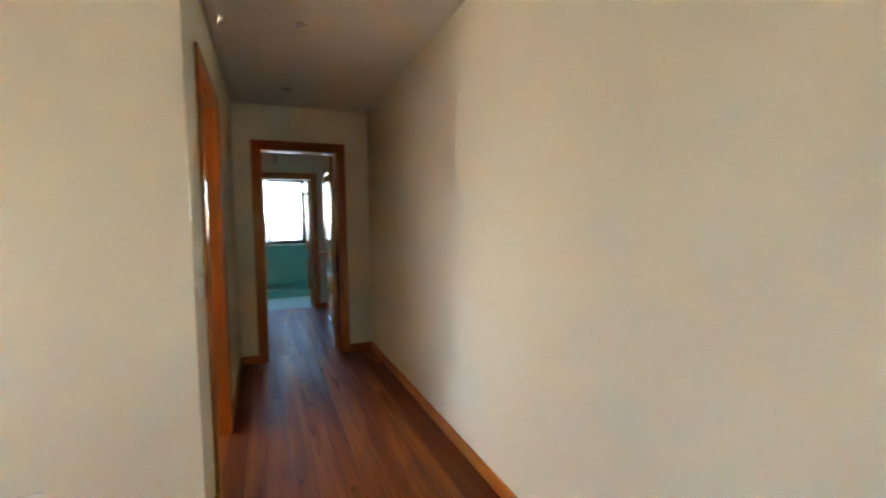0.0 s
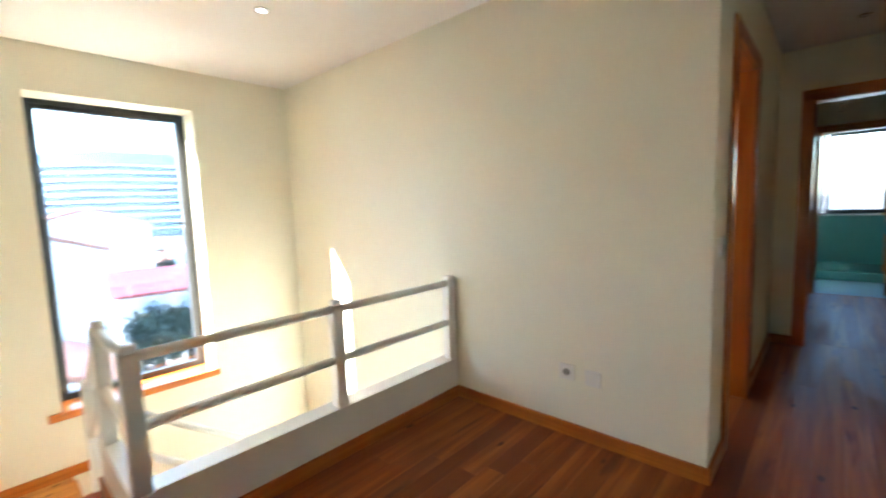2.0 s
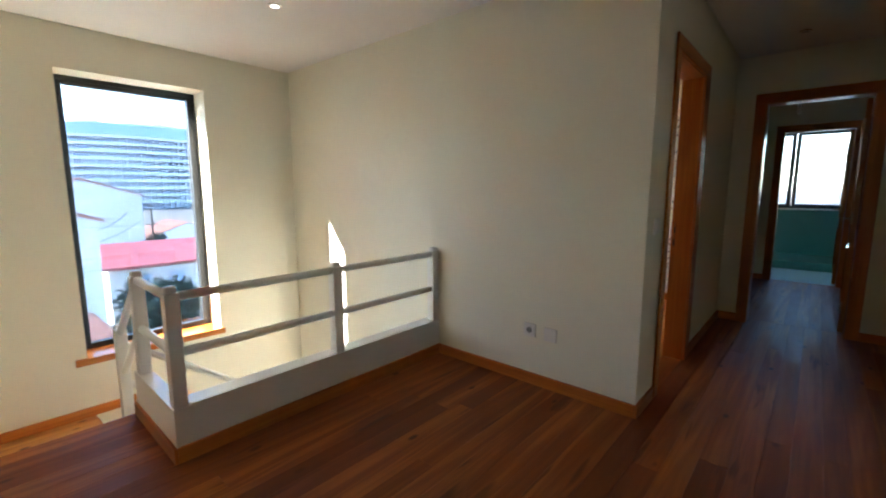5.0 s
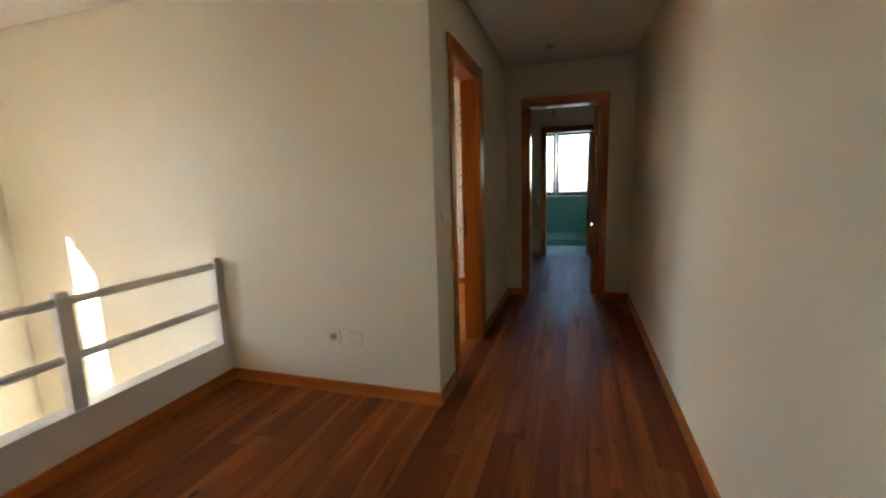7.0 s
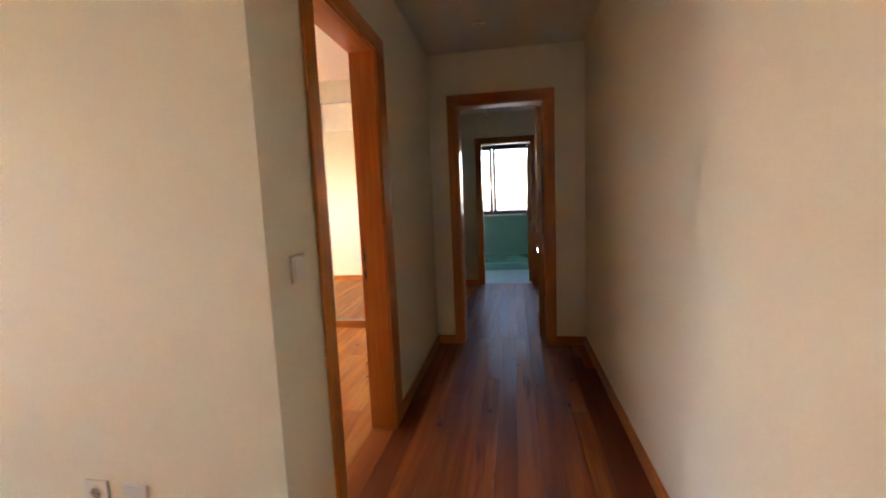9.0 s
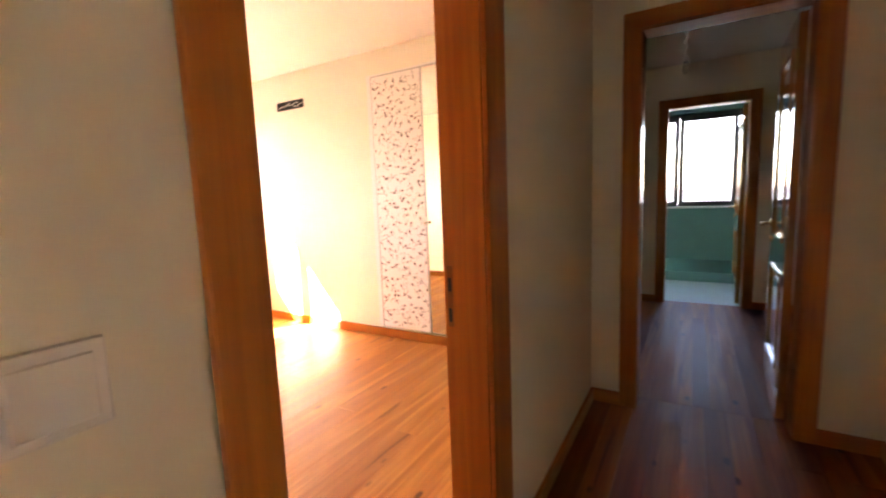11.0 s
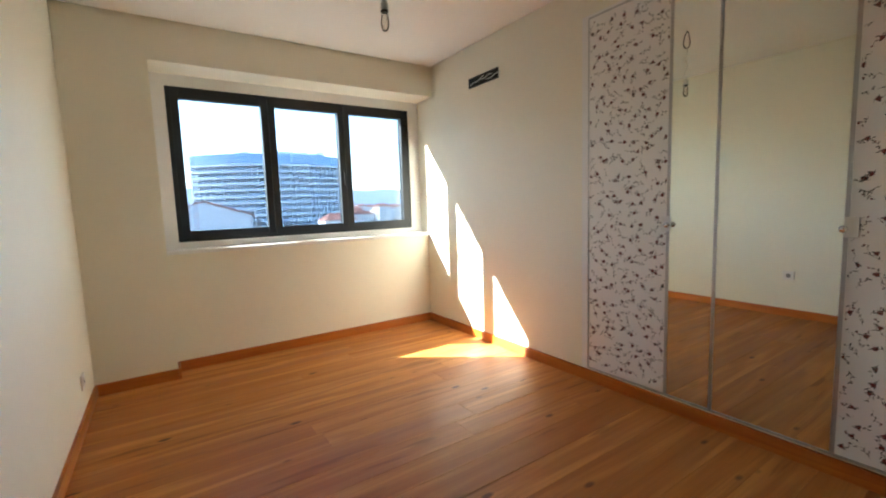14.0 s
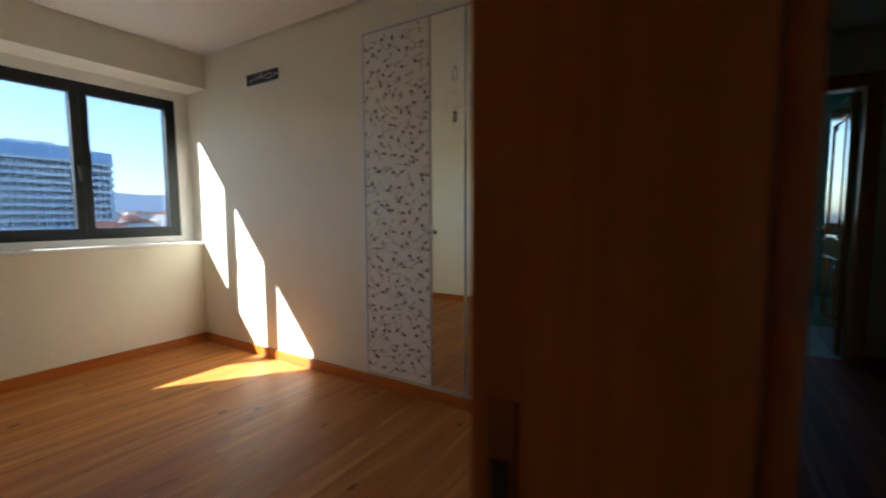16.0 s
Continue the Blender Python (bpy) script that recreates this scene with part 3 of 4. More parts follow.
for z in (0.775, 0.51):
    for (xa, ya), (xb, yb) in zip(POSTS, POSTS[1:]):
        part("rail_bar", rod(bmesh.new(), (xa, ya, z), (xb, yb, z), 0.021, 18), RAIL_WHITE, railing, "", True)
    part("rail_bar", rod(bmesh.new(), (RX, PL_Y + 0.035, z), (STAIR + 0.09, PL_Y + 0.035, z), 0.021, 18), RAIL_WHITE, railing, "", True)
part("kerb_cap", boxes((PL_X - 0.105, PL_Y + 0.07, 0.256, PL_X + 0.004, HALL_N - 0.002, 0.266), bevel=0.003), RAIL_WHITE, railing)

low = thing("stair_banister", (-2.5, 1.19, -0.5), "white sloping wooden banister following the stairs down", "railing")
LX = STAIR - 0.42
part("newel_post", post(bmesh.new(), LX, PL_Y + 0.035, -0.55, 0.42), RAIL_WHITE, low)
for dz in (0.0, -0.26):
    part("rail_bar", rod(bmesh.new(), (STAIR + 0.09, PL_Y + 0.035, 0.76 + dz), (LX, PL_Y + 0.035, 0.36 + dz), 0.021, 18), RAIL_WHITE, low, "", True)
    part("rail_bar", rod(bmesh.new(), (LX, PL_Y + 0.035, 0.30 + dz), (LX, 2.75, -0.85 + dz), 0.021, 18), RAIL_WHITE, low, "", True)

stairs = thing("staircase", (STAIR, 0.7, -3.2), "varnished pine stairs turning down to the floor below", "stairs")
STEP = 0.176
for i in range(1, 4):
    x1 = STAIR - 0.24 * (i - 1)
    x0 = WEST if i == 3 else x1 - 0.24
    part("tread", boxes((x0, SOUTH, -STEP * i - 0.035, x1 + (0.02 if i > 1 else -0.002), PL_Y, -STEP * i), bevel=0.004), PINE, stairs)
    part("riser", boxes((x1 - 0.02, SOUTH, -STEP * i, x1 - 0.003, PL_Y, -STEP * (i - 1) - (0.036 if i > 1 else 0.019))), PINE, stairs)
for i in range(4, 11):
    y0 = PL_Y + 0.26 * (i - 4)
    y1 = min(y0 + 0.26, HALL_N)
    part("tread", boxes((WEST, y0 - 0.02, -STEP * i - 0.035, LX - 0.04, y1, -STEP * i), bevel=0.004), PINE, stairs)
    part("riser", boxes((WEST, y0, -STEP * i, LX - 0.04, y0 + 0.018, -STEP * (i - 1) - 0.036)), PINE, stairs)
structure("wall_stair_spine", boxes((LX - 0.04, PL_Y + 0.002, -3.2, LX + 0.04, HALL_N, -0.75)), RAIL_WHITE, "white plastered wall under the stairs", "wall")
structure("wall_stair_back", boxes((PL_X - 0.2, PL_Y + 0.07, -3.2, PL_X - 0.1, HALL_N, -0.25), (STAIR, SOUTH, -3.2, STAIR + 0.1, PL_Y + 0.07, -0.25)), CREAM, "cream stairwell wall under the hall floor", "wall")
skirting("", WEST, STAIR_S, WEST + S, PL_Y + 0.28, -STEP * 3, 0.075)


# ---- wardrobe ----
wardrobe = thing("built_in_wardrobe", (-0.95, BED_N + 0.05, WB), "built-in wardrobe with floral printed doors and mirrored doors", "wardrobe")
YF = BED_N - 0.006
bm = boxes((WL, BED_N - 0.008, WB, -1.80, BED_N + 0.03, WT), (-1.80, BED_N - 0.008, 2.228, BED_E, BED_N + 0.03, WT))
part("surround", bm, WHITE_TRIM, wardrobe, "white edge strip")
# black sheet paints the dark of the wardrobe's inside behind the joints
part("backing", boxes((-1.80, BED_N + 0.03, WB, BED_E, BED_N + 0.045, WT)), DARK, wardrobe)


def sprig(bm, x, z, a, size, y, bounds):
    """One printed spray laid flat on the panel: a bent stem, paired leaves, a bud and often a blossom with dark leaves."""
    lo, hi = bounds

    def flat(pts, mat):
        world_pts = [(x + px * math.cos(a) - pz * math.sin(a), z + px * math.sin(a) + pz * math.cos(a)) for px, pz in pts]
        if all(lo < p < hi for p, _ in world_pts):
            depth = y - 0.00002 * (len(bm.faces) % 40)
            bm.faces.new([bm.verts.new((p, depth, q)) for p, q in world_pts]).material_index = mat

    def leaf(px, pz, ang, ln, wd, mat):
        c, k = math.cos(ang), math.sin(ang)
        flat([(px + u * c - v * k, pz + u * k + v * c) for u, v in ((0, 0), (ln * 0.35, wd), (ln * 0.75, wd * 0.7), (ln, 0), (ln * 0.7, -wd * 0.7), (ln * 0.3, -wd))], mat)

    bend = random.uniform(-0.7, 0.7)
    prev = (-size, 0)
    side = 1
    for i in range(1, 9):
        u = -size + 2 * size * i / 8
        cur = (u, bend * (size - u * u / size) * 0.6 + 0.004 * math.sin(i * 1.7))
        flat([(prev[0], prev[1] - 0.0007), (cur[0], cur[1] - 0.0007), (cur[0], cur[1] + 0.0007), (prev[0], prev[1] + 0.0007)], 3)
        if random.random() < 0.75:
            side = -side
            leaf(cur[0], cur[1], side * random.uniform(0.4, 1.2), random.uniform(0.009, 0.016), random.uniform(0.0020, 0.0030), random.choice((1, 1, 2, 2, 2)))
        prev = cur
    leaf(prev[0], prev[1], random.uniform(-0.3, 0.3), 0.009, 0.003, random.choice((0, 2)))
    if random.random() < 0.72:
        fx, fz = size * random.uniform(-0.4, 0.4), random.uniform(-0.004, 0.008)
        for ang in (random.uniform(0.2, 0.9), random.uniform(2.4, 3.4), random.uniform(4.0, 5.6)):
            leaf(fx, fz, ang, random.uniform(0.011, 0.016), 0.0034, 1)
        r0 = random.uniform(0.0080, 0.0110)
        for k in range(5):
            leaf(fx, fz, k * 1.257 + random.uniform(-0.3, 0.3), r0, r0 * 0.48, 0)
        leaf(fx - 0.003, fz, 0.4, 0.006, 0.0025, 1)


def wardrobe_door(x0, x1, kind):
    if kind == "mirror":
        d = part("mirror_door", boxes((x0 + 0.008, YF, 0.094, x1 - 0.008, YF + 0.02, 2.216)), MIRROR, wardrobe, "plain mirrored sliding door")
    else:
        d = part("printed_door", boxes((x0 + 0.004, YF, 0.094, x1 - 0.004, YF + 0.02, 2.216)), PANEL, wardrobe, "white door printed with small dark red flowers")
        bm = bmesh.new()
        rows, n = 36, 8
        for r in range(rows):
            for c in range(n):
                px = x0 + (x1 - x0) * (c + 0.5 + 0.5 * (r % 2) - 0.25 + random.uniform(-0.35, 0.35)) / n
                pz = 0.11 + 2.09 * (r + 0.5 + random.uniform(-0.45, 0.45)) / rows
                sprig(bm, px, min(max(pz, 0.14), 2.17), random.gauss(0.2, 0.85) + random.choice((0, math.pi)), random.uniform(0.022, 0.040), YF - 0.0006, (x0 + 0.008, x1 - 0.008))
        p = part("floral_print", bm, (RED, GREEN, GREY, STEM), d, "small dark red and green floral print")
        p["kind"] = "stuff"
    bm = bmesh.new()
    w = 0.006
    for q in ((x0, YF - 0.004, 0.085, x0 + w, YF + 0.022, 2.226), (x1 - w, YF - 0.004, 0.085, x1, YF + 0.022, 2.226),
              (x0 + w, YF - 0.004, 0.085, x1 - w, YF + 0.022, 0.094), (x0 + w, YF - 0.004, 2.216, x1 - w, YF + 0.022, 2.226)):
        box(bm, *q)
    if kind == "mirror":
        part("door_frame", bm, ALU, d, "thin aluminium frame")
    else:
        part("door_frame", bm, ALU, d, "thin aluminium frame")
    return d


doors = [wardrobe_door(-1.80, -1.302, "print"), wardrobe_door(-1.301, -1.073, "mirror"), wardrobe_door(-1.072, -0.606, "mirror"), wardrobe_door(-0.605, BED_E - 0.004, "print")]
for x, d in ((-1.312, doors[0]), (-0.59, doors[3])):
    bm = boxes((x - 0.022, YF - 0.010, 0.98, x + 0.022, YF - 0.004, 1.06), bevel=0.002)
    part("handle_plate", bm, PLASTIC, d, "pale handle plate")
    part("handle", lathe(bmesh.new(), [(0, 0.007), (0.012, 0.007), (0.018, 0.013), (0.026, 0.014), (0.031, 0.009)], (x + (0.018 if x < -1 else -0.018), YF - 0.010, 1.015), (0, -1, 0), 16), CHROME, d, "small chrome knob", True)


# ---- fittings ----
def socket_plate(name, x, y, z, facing, kind, label):
    """A square wall plate on a wall along x (facing 'y-', 'y+') or along y ('x+')."""
    axis = {"y-": 0, "y+": 180, "x+": 90, "x-": -90}[facing]
    m = pose(x, y, z, 0, 0, axis)
    t = thing(name, (x, y, z), label, "wall plate")

    def lp(nm, bm, mat, parent=None):
        bm.transform(m)
        return part(nm, bm, mat, parent or t)

    lp("plate", boxes((-0.0425, -0.010, -0.0425, 0.0425, 0.0, 0.0425), bevel=0.003), PLASTIC)
    if kind == "socket":
        ring = lathe(bmesh.new(), [(0, 0.027), (0.004, 0.027), (0.004, 0.022), (0.0005, 0.021)], (0, -0.009, 0), (0, -1, 0))
        rim = lp("socket_rim", ring, PLASTIC)
        lp("socket_well", lathe(bmesh.new(), [(0, 0.0195), (0.001, 0.0195)], (0, -0.0096, 0), (0, -1, 0)), plain("socket_grey", (0.28, 0.27, 0.25), 0.5), rim)
        # pin holes are small black blocks, dark by colour alone
        lp("pin_hole", boxes((-0.0125, -0.0125, -0.0025, -0.0075, -0.0108, 0.0025), (0.0075, -0.0125, -0.0025, 0.0125, -0.0108, 0.0025)), BLACK, rim)
    elif kind == "switch":
        lp("rocker", boxes((-0.031, -0.0145, -0.031, 0.031, -0.0085, 0.031), bevel=0.002), PLASTIC)
    return t


socket_plate("wall_socket", -0.60, HALL_N, 0.36, "y-", "socket", "white plastic wall socket low on the hall wall")
socket_plate("blank_plate", -0.455, HALL_N, 0.355, "y-", "blank", "white blank wall plate beside the socket")
socket_plate("light_switch", COR_W, 3.124, 1.056, "x+", "switch", "white rocker light switch beside the bedroom doorway")
socket_plate("wall_socket", -3.14, BED_S, 0.24, "y+", "socket", "white wall socket in the bedroom")
socket_plate("wall_socket", -1.59, BED_S, 0.39, "y+", "socket", "white wall socket behind the open bedroom door")
socket_plate("light_switch", -2.02, SOUTH, 1.08, "y+", "switch", "white light switch above the stairs")
socket_plate("light_switch", 0.10, D3, 1.08, "y-", "switch", "white light switch beside the bathroom doorway")

vent = thing("wall_vent_opening", (-2.797, BED_N, 2.13), "dark air-conditioning opening with loose cables in it", "vent")
VX0, VX1, VZ0, VZ1 = -2.975, -2.622, 2.105, 2.172
# flat black sheet on the wall; the opening's depth is only painted shade
part("opening_shade_sheet", boxes((VX0, BED_N - 0.002, VZ0, VX1, BED_N + 0.0, VZ1)), DARK, vent)
bm = bmesh.new()
for d in ((VX0 - 0.006, BED_N - 0.006, VZ0 - 0.006, VX1 + 0.006, BED_N, VZ0), (VX0 - 0.006, BED_N - 0.006, VZ1, VX1 + 0.006, BED_N, VZ1 + 0.006),
          (VX0 - 0.006, BED_N - 0.006, VZ0, VX0, BED_N, VZ1), (VX1, BED_N - 0.006, VZ0, VX1 + 0.006, BED_N, VZ1)):
    box(bm, *d)
part("rim", bm, BLACK, vent)
for k, (za, zb) in enumerate(((2.12, 2.155), (2.135, 2.15), (2.118, 2.14))):
    pts = [(VX0 + 0.1 * k + 0.02 + 0.028 * i, BED_N - 0.006, za + (zb - za) * i / 6 + 0.006 * math.sin(i * 1.4 + k)) for i in range(7)]
    wire("loose_cable", pts, 0.003, LIVE, vent, "pale loose cable")


def pendant(x, y, drop, loop, label):
    """A bare lampholder on a knotted flex, hung from a loop of dark wire, with a clear bulb."""
    t = thing("pendant_bulb", (x, y, H), label, "ceiling lamp")
    ring = [(x + loop * 0.17 * math.sin(a * 0.5236) * (1 - 0.25 * math.cos(a * 0.5236)), y + 0.006 * math.sin(a), H - loop * 0.5 + loop * 0.5 * math.cos(a * 0.5236)) for a in range(13)]
    wire("hook", ring, 0.0035, BLACK, t, "loop of dark ceiling wire")
    za, z = H - loop, H - drop
    pts = [(x + 0.010 * math.sin(i * 1.3), y + 0.008 * math.sin(i * 0.9 + 1), za + (z - za) * i / 10) for i in range(11)]
    pts[0], pts[-1] = (x, y, za), (x, y, z)
    flex = wire("flex", pts, 0.0032, LIVE, t, "thin twisted flex")
    kx, ky, kz = pts[4]
    part("knot", lathe(bmesh.new(), [(-0.012, 0.003), (-0.006, 0.008), (0.004, 0.009), (0.012, 0.003)], (kx, ky, kz), (0.2, 0, -1), 12), LIVE, flex, "", True)
    part("lampholder", lathe(bmesh.new(), [(0, 0.009), (0.01, 0.016), (0.040, 0.0185), (0.043, 0.0165)], (x, y, z), (0, 0, -1), 18), LIVE, t, "pale lampholder", True)
    part("lampholder_ring", lathe(bmesh.new(), [(0.0432, 0.0175), (0.050, 0.0175), (0.052, 0.0145)], (x, y, z), (0, 0, -1), 18), BLACK, t, "dark threaded ring", True)
    part("bulb", lathe(bmesh.new(), [(0.052, 0.013), (0.062, 0.014), (0.08, 0.017), (0.10, 0.019), (0.118, 0.0165), (0.13, 0.009), (0.133, 0.002)], (x, y, z), (0, 0, -1), 20), BULB, t, "clear glass bulb", True)
    return t


pendant(-1.89, 4.58, 0.36, 0.13, "bare bulb hanging on a knotted white flex in the bedroom")
pendant(0.47, 6.95, 0.20, 0.04, "bare lampholder hanging in the room beyond the corridor")


def spotlight(x, y, lens, label="small round recessed ceiling spotlight"):
    t = thing("ceiling_spotlight", (x, y, H), label, "spotlight", "recessed spotlights")
    part("trim_ring", lathe(bmesh.new(), [(0, 0.041), (0.003, 0.041), (0.005, 0.036), (0.0052, 0.027)], (x, y, H), (0, 0, -1), 24), CHROME, t, "", True)
    part("lamp_lens", lathe(bmesh.new(), [(0.0054, 0.026), (0.006, 0.025)], (x, y, H), (0, 0, -1), 24), lens, t, "frosted lens", True)
    return t


spotlight(-2.02, 2.085, LIT, "small round recessed ceiling spotlight, lit")
for x, y in ((0.55, 3.71), (0.54, 4.92)):
    spotlight(x, y, LENS)


# ---- outside ----
GZ = -7.0
structure("ground", boxes((-4000, -3000, GZ - 1, -4.06, 3000, GZ), (-4.06, 12, GZ - 1, 3000, 3000, GZ)), ASPHALT, "ground of streets and yards below the windows", "ground")


def hotel():
    """A long slab block with a convex front: thin balcony slabs, glass rails, recessed glazing with doors, dividing fins."""
    t = thing("hotel_tower", (-230, 50, GZ), "tall convex pale blue hotel block with banded balconies", "building")
    floors, fh = 10, 2.95
    n = 30

    def at(u, out=0.0):
        y = 17.5 + 71 * u
        x = -214 - 16 * (2 * u - 0.95) ** 2 * (1.4 if u < 0.47 else 0.5)
        return x + out, y

    def strip(bm, z0, z1, out, depth):
        for i in range(n):
            (xa, ya), (xb, yb) = at(i / n, out), at((i + 1) / n, out)
            vs = [bm.verts.new(p) for p in ((xa, ya, z0), (xb, yb, z0), (xb, yb, z1), (xa, ya, z1), (xa - depth, ya, z0), (xb - depth, yb, z0), (xb - depth, yb, z1), (xa - depth, ya, z1))]
            for q in ((0, 1, 2, 3), (3, 2, 6, 7), (0, 4, 5, 1), (1, 5, 6, 2), (0, 3, 7, 4)):
                bm.faces.new([vs[k] for k in q])
        return bm

    zt = GZ + 11 * fh + 2.2
    part("body", strip(bmesh.new(), GZ, zt, -1.8, 14), HOTEL_GLASS, t, "blue glazed front")
    for f in range(1, floors + 1):
        z = GZ + f * fh
        slab = part("balcony_slab", strip(bmesh.new(), z - 0.28, z + 0.1, 0.9, 2.6), HOTEL_SLAB, t)
        part("balcony_rail", strip(bmesh.new(), z + 0.1, z + 0.85, 0.8, 0.1), HOTEL_RAIL, slab, "pale glass balcony rail")
        bm = bmesh.new()
        for k in range(n):
            (xa, ya), (xb, yb) = at((k + 0.12) / n, -1.74), at((k + 0.55) / n, -1.74)
            bm.faces.new([bm.verts.new(p) for p in ((xa, ya, z + 0.1), (xb, yb, z + 0.1), (xb, yb, z + 2.3), (xa, ya, z + 2.3))])
        part("balcony_doors", bm, HOTEL_DARK, slab, "row of blue-grey balcony doors")["kind"] = "stuff"
    part("parapet_band", strip(bmesh.new(), GZ + floors * fh + 1.2, zt + 0.2, -0.4, 3), HOTEL_TOP, t, "plain blue glass top storey")
    for k in range(1, n):
        x, y = at(k / n, -0.9)
        part("fin", boxes((x - 0.9, y - 0.2, GZ, x + 0.9, y + 0.2, GZ + floors * fh + 1.2)), HOTEL_SLAB, t)
    x, y = at(0.5, -6)
    part("roof_house", boxes((x - 8, y - 4, zt, x, y + 24, zt + 1.5), (x - 6, y + 1, zt + 1.5, x - 2, y + 16, zt + 2.4), bevel=0.2), HOTEL_SLAB, t, "plant rooms on the roof")
    part("roof_house", boxes((x - 6, y - 18, zt, x - 1, y - 9, zt + 1.0), (x - 5, y - 15, zt + 1.0, x - 2, y - 12, zt + 1.9), bevel=0.2), HOTEL_SLAB, t, "low plant room on the roof")
    part("louvre_screen", boxes(*[(x + 0.1, y + 20 + 0.7 * k, zt, x + 0.3, y + 20.35 + 0.7 * k, zt + 2.6) for k in range(6)]), HOTEL_DARK, t, "dark louvre screen on the roof")
    return t


hotel()


def house(name, x, y0, y1, zb, ze, zr, depth, wall, roof, label, windows=()):
    """A gabled house whose front stands at x, facing the flat; ridge runs away from it."""
    t = thing(name, (x - depth / 2, (y0 + y1) / 2, GZ), label, "house")
    ym = (y0 + y1) / 2
    bm = bmesh.new()
    rows = [(y0, zb), (y1, zb), (y1, ze), (ym, zr), (y0, ze)]
    front = [bm.verts.new((x, y, z)) for y, z in rows]
    back = [bm.verts.new((x - depth, y, z)) for y, z in rows]
    bm.faces.new(front)
    bm.faces.new(back[::-1])
    for i in range(5):
        j = (i + 1) % 5
        bm.faces.new((front[i], front[j], back[j], back[i]))
    part("wall", bm, wall, t)
    for ya, yb in ((y0 - 0.25, ym), (ym, y1 + 0.25)):
        za, zb2 = (ze - 0.08, zr) if ya < ym and yb == ym else (zr, ze - 0.08)
        bm = bmesh.new()
        rib = 14
        for k in range(rib):
            xa, xb = x - 0.02 - depth * k / rib, x - 0.02 - depth * (k + 0.86) / rib
            vs = [bm.verts.new(p) for p in ((xa, ya, za + 0.02), (xa, yb, zb2 + 0.02), (xb, yb, zb2 + 0.02), (xb, ya, za + 0.02), (xa, ya, za + 0.16), (xa, yb, zb2 + 0.16), (xb, yb, zb2 + 0.16), (xb, ya, za + 0.16))]
            for q in ((0, 1, 2, 3), (4, 5, 6, 7), (0, 1, 5, 4), (1, 2, 6, 5), (2, 3, 7, 6), (3, 0, 4, 7)):
                bm.faces.new([vs[i] for i in q])
        part("roof", bm, roof, t)
    for wy, wz, ww, wh in windows:
        w = part("window", boxes((x - 0.02, wy - ww / 2 - 0.08, wz - 0.08, x + 0.06, wy + ww / 2 + 0.08, wz + wh + 0.08)), FACADE_WHITE, t)
        part("pane", boxes((x + 0.05, wy - ww / 2, wz, x + 0.07, wy + ww / 2, wz + wh)), HOTEL_GLASS, w)
    return t


house("grey_gable_house", -41, 2.9, 10.5, GZ, 0.75, 2.0, 12, FACADE_GREY, ROOF, "house with a blank grey rendered gable")
house("white_house", -20, -4.5, 4.0, GZ, 0.05, 1.5, 9, FACADE_WHITE, ROOF, "white rendered house with a red tiled roof", ((-0.5, -3.4, 1.0, 1.4),))
house("low_tiled_house", -12.5, -1.5, 3.0, GZ, -3.0, -2.0, 5, FACADE_WHITE, ROOF, "low house with a red tiled roof")
house("far_tiled_house", -60, 15.5, 24, GZ, -4.6, -3.0, 9, FACADE_WHITE, ROOF, "small white house with red tiles far off", ((18, -6.4, 0.9, 1.2), (21, -6.4, 0.9, 1.2)))
house("far_tiled_house", -75, 8, 15, GZ, -4.0, -2.4, 9, FACADE_GREY, ROOF, "small grey house with red tiles far off")

shed = thing("red_roofed_shed", (-31, 8.5, GZ), "long shed with a corrugated red sheet roof", "shed")
part("wall", boxes((-34, 6.0, GZ, -30.5, 13.0, -3.6)), FACADE_WHITE, shed)
bm = bmesh.new()
for k in range(24):
    y = 5.6 + 0.33 * k
    vs = [bm.verts.new(p) for p in ((-29.8, y, -3.45), (-29.8, y + 0.3, -3.45), (-34.5, y + 0.3, -2.45), (-34.5, y, -2.45), (-29.8, y, -3.3), (-29.8, y + 0.3, -3.3), (-34.5, y + 0.3, -2.3), (-34.5, y, -2.3))]
    for q in ((0, 1, 2, 3), (4, 5, 6, 7), (0, 1, 5, 4), (1, 2, 6, 5), (2, 3, 7, 6), (3, 0, 4, 7)):
        bm.faces.new([vs[i] for i in q])
part("roof", bm, ROOF_SHEET, shed)
for k in range(3):
    w = part("window", boxes((-30.52, 7.2 + 1.9 * k, -5.0, -30.44, 8.1 + 1.9 * k, -3.95)), HOTEL_GLASS, shed)


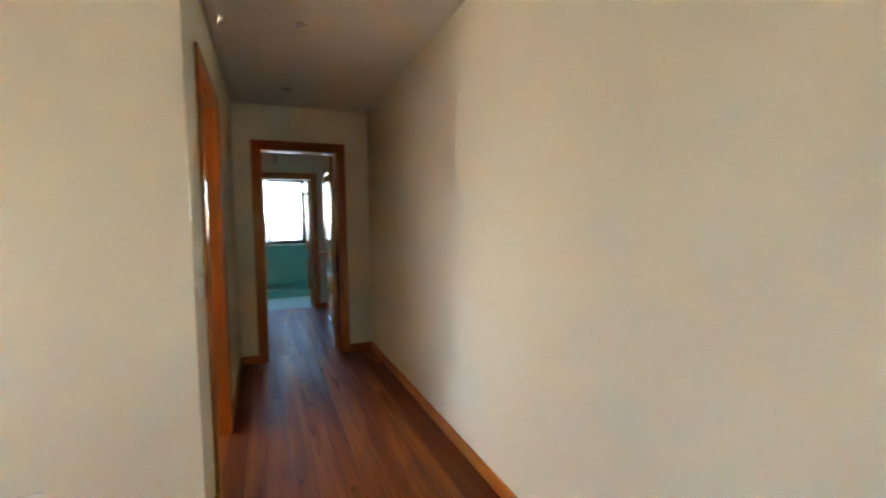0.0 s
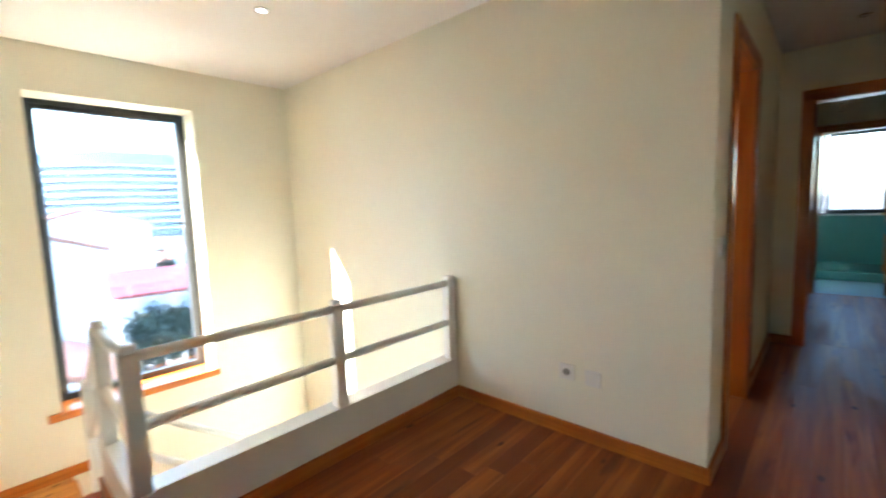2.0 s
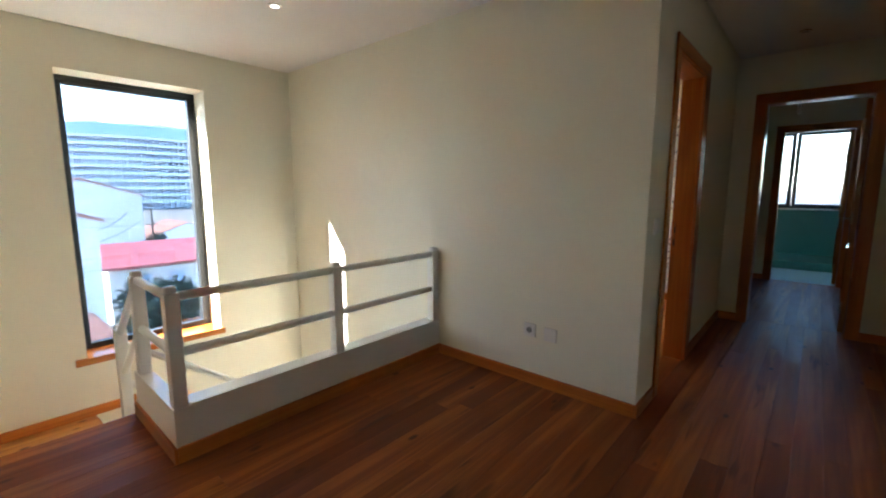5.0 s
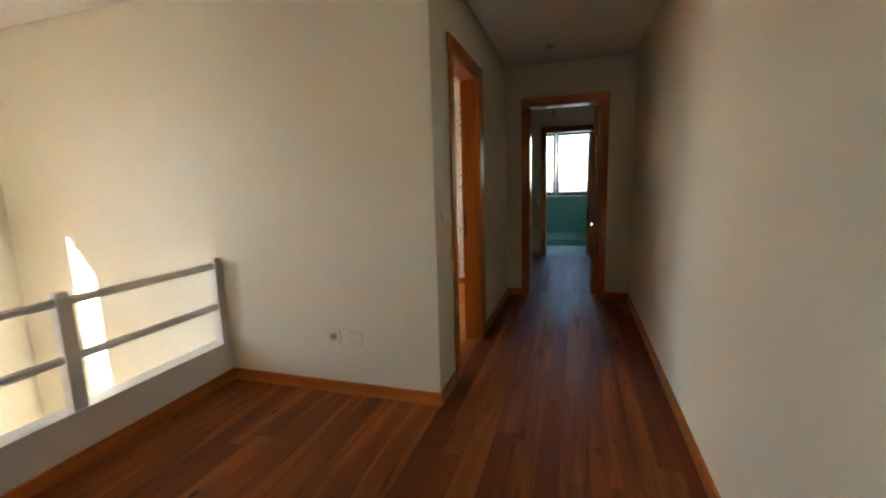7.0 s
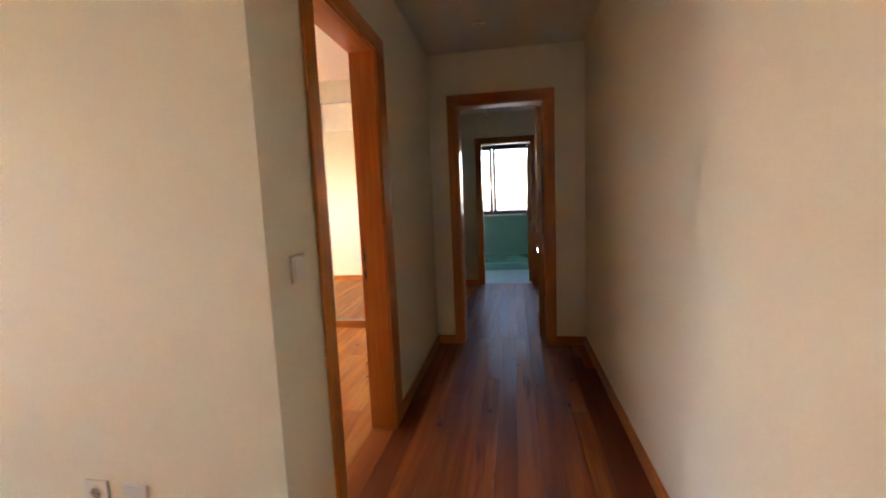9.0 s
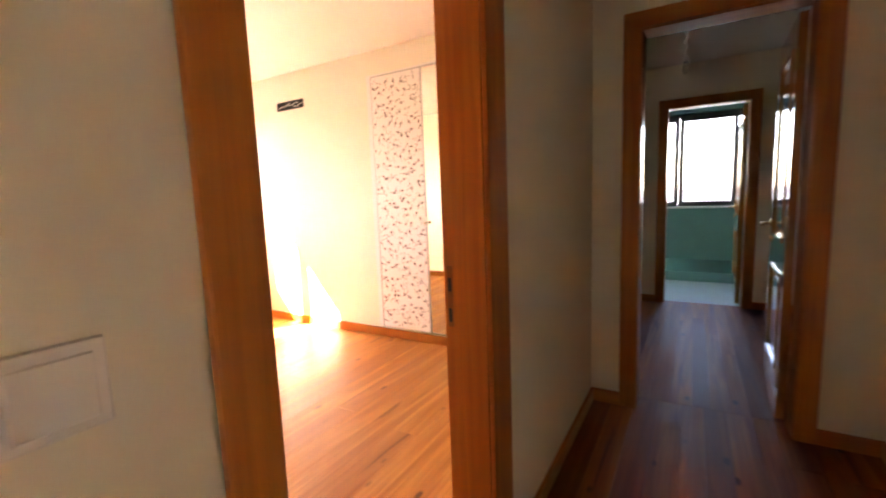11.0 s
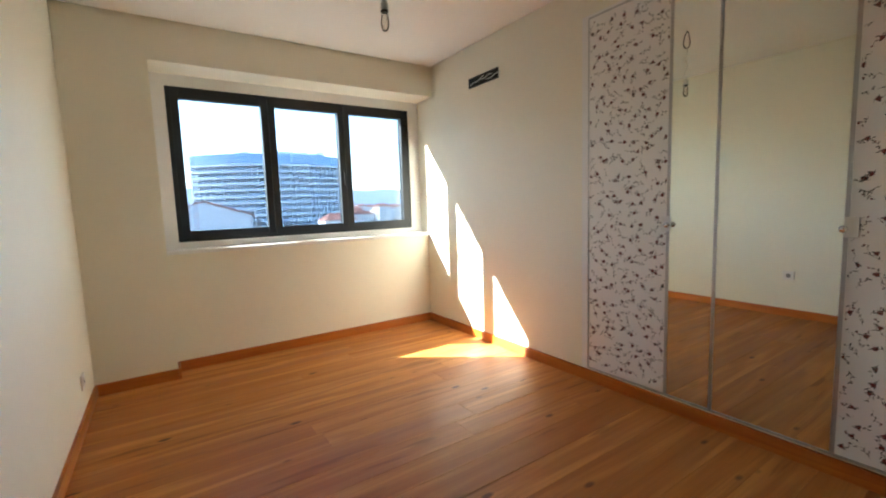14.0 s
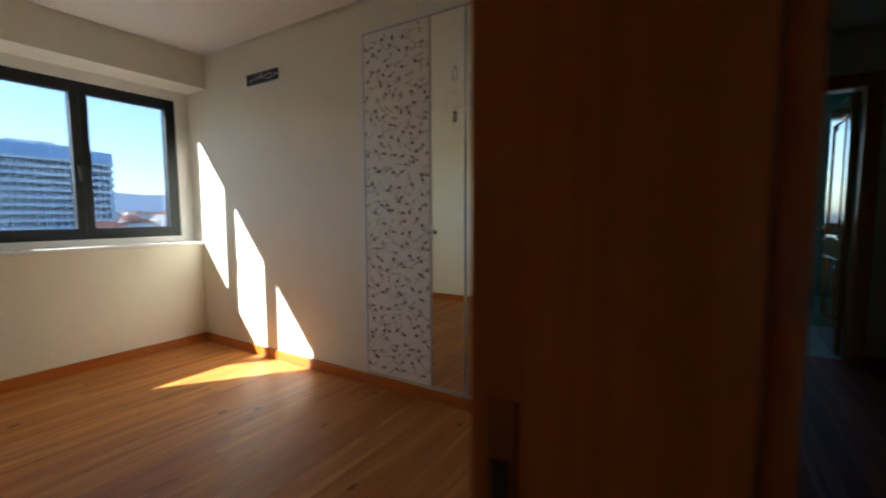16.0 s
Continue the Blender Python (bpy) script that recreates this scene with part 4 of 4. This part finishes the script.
def tree(x, y, zb, height, radius, label="leafy dark green tree between the houses"):
    t = thing("tree", (x, y, zb), label, "tree")
    rng = random.Random(int(x * 7 + y * 13))
    bm = rod(bmesh.new(), (x, y, zb), (x, y, zb + height * 0.55), 0.22, 10, 0.12)
    for k in range(6):
        a = k * 1.05 + rng.random()
        rod(bm, (x, y, zb + height * 0.4), (x + radius * 0.6 * math.cos(a), y + radius * 0.6 * math.sin(a), zb + height * (0.65 + 0.2 * rng.random())), 0.09, 7, 0.03)
    part("trunk", bm, BARK, t)
    bm = bmesh.new()
    for k in range(2600):
        a, b = rng.uniform(0, 6.283), rng.uniform(-0.9, 1)
        r = radius * rng.uniform(0.35, 1.05) * (0.75 + 0.3 * math.sin(3 * a + 5 * b) * math.cos(2 * a))
        c = Vector((x + r * math.cos(a) * math.sqrt(max(0.05, 1 - b * b)), y + r * math.sin(a) * math.sqrt(max(0.05, 1 - b * b)), zb + height * 0.68 + r * (b * 1.05 - 0.18)))
        u = Vector((rng.uniform(-1, 1), rng.uniform(-1, 1), rng.uniform(-1, 1))).normalized() * 0.16
        w = u.orthogonal().normalized() * 0.1
        bm.faces.new([bm.verts.new(c + p) for p in (u, w, -u, -w)])
    part("crown", bm, FOLIAGE, t)
    return t


tree(-24.0, 6.4, GZ, 3.7, 1.7)
tree(-25.5, 8.2, GZ, 3.3, 1.5)
tree(-45.0, 12.4, GZ, 4.4, 1.6)

# distant town and hills
rng = random.Random(5)
bm = bmesh.new()
bm2 = bmesh.new()
for k in range(420):
    x, y = -rng.uniform(90, 900), rng.uniform(-300, 600)
    if -240 < x < -200 and 5 < y < 95:
        continue
    w, d, h = rng.uniform(7, 14), rng.uniform(7, 14), rng.uniform(3, 7) * (1 + (-x) / 900)
    if y < -0.05 * x + 30 and x > -200:
        h = min(h, 4.5)
    box(bm, x - d / 2, y - w / 2, GZ, x + d / 2, y + w / 2, GZ + h)
    vs = [bm2.verts.new(p) for p in ((x - d / 2 - .3, y - w / 2 - .3, GZ + h), (x + d / 2 + .3, y - w / 2 - .3, GZ + h), (x + d / 2 + .3, y + w / 2 + .3, GZ + h), (x - d / 2 - .3, y + w / 2 + .3, GZ + h), (x, y - w / 4, GZ + h + 2), (x, y + w / 4, GZ + h + 2))]
    for q in ((0, 1, 4), (1, 2, 5, 4), (2, 3, 5), (3, 0, 4, 5)):
        bm2.faces.new([vs[i] for i in q])
tagged(part("distant_houses", bm, FACADE_WHITE), "far white houses of the town", "houses", kind="stuff")
tagged(part("distant_roofs", bm2, ROOF), "far red tiled roofs of the town", "roofs", kind="stuff")
bm = bmesh.new()
prev = None
for k in range(81):
    y = -3000 + 75 * k
    h = 150 + 45 * noise.noise((y * 0.0011, 3.1, 0)) + 14 * noise.noise((y * 0.006, 7.7, 0))
    cur = (bm.verts.new((-2300, y, GZ)), bm.verts.new((-2900, y, GZ + h)), bm.verts.new((-3600, y, GZ)))
    if prev:
        bm.faces.new((prev[0], cur[0], cur[1], prev[1]))
        bm.faces.new((prev[1], cur[1], cur[2], prev[2]))
    prev = cur
# hills carry their distance haze in the material colour
tagged(part("backdrop", bm, HILL, None, "", True), "distant wooded hills, haze put into their blue colour", "hills", kind="structure")


def cable(a, b, sag, label="thin overhead cable across the yards"):
    a, b = Vector(a), Vector(b)
    pts = [a.lerp(b, i / 14) - Vector((0, 0, sag * 4 * (i / 14) * (1 - i / 14))) for i in range(15)]
    return tagged(wire("overhead_cable", pts, 0.024, BLACK), label, "cable")


cable((-19.9, 2.0, -0.65), (-40.9, 9.4, -0.6), 0.5)
cable((-19.9, 1.0, -1.1), (-40.9, 10.2, -1.3), 0.6)

pole = thing("utility_pole", (-40.3, 10.9, GZ), "slim dark utility pole beside the grey gable", "pole")
part("mast", rod(bmesh.new(), (-40.3, 10.9, GZ), (-40.3, 10.9, 0.4), 0.09, 10, 0.06), BARK, pole)
for _z in (0.1, -1.6):
    part("crossarm", boxes((-40.36, 10.5, _z, -40.24, 11.3, _z + 0.1)), BARK, pole)

# ---- floor planks ----
def planks(parent, x0, x1, y0, y1, seed, wood, wide=0.105):
    """Boards along y, each its own piece, with staggered ends and fine open joints."""
    r = random.Random(seed)
    cache = {}
    x = x0
    while x < x1 - 0.01:
        w = min(wide * r.choice((0.85, 1.0, 1.0, 1.1)), x1 - x)
        if x1 - x - w < 0.05:
            w = x1 - x
        y = y0
        ln = r.uniform(0.8, 3.0)
        while y < y1 - 0.005:
            ye = min(y + ln, y1)
            if y1 - ye < 0.25:
                ye = y1
            key = (round(w, 3), round(ye - y, 2))
            if key not in cache:
                bm = boxes((-w / 2 + 0.0003, -(ye - y) / 2 + 0.0003, -0.018, w / 2 - 0.0003, (ye - y) / 2 - 0.0003, 0.0))
                top = [e for e in bm.edges if all(v.co.z > -0.001 for v in e.verts)]
                bmesh.ops.bevel(bm, geom=top, offset=0.0008, segments=1, affect="EDGES")
                me = bpy.data.meshes.new("floor_plank")
                bm.to_mesh(me)
                bm.free()
                me.materials.append(wood)
                cache[key] = me
            ob = new("floor_plank", cache[key])
            ob.parent = parent
            ob.location = (x + w / 2, (y + ye) / 2, 0.0003 * r.random())
            y = ye
            ln = r.uniform(2.4, 3.6)
        x += w


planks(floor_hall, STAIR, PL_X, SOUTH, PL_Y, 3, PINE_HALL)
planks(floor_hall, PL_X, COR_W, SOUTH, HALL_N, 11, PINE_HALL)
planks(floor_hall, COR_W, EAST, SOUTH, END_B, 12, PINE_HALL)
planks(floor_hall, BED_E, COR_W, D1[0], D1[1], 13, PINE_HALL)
planks(floor_bedroom, -3.715, BED_E, BED_S, BED_N, 14, PINE, 0.15)
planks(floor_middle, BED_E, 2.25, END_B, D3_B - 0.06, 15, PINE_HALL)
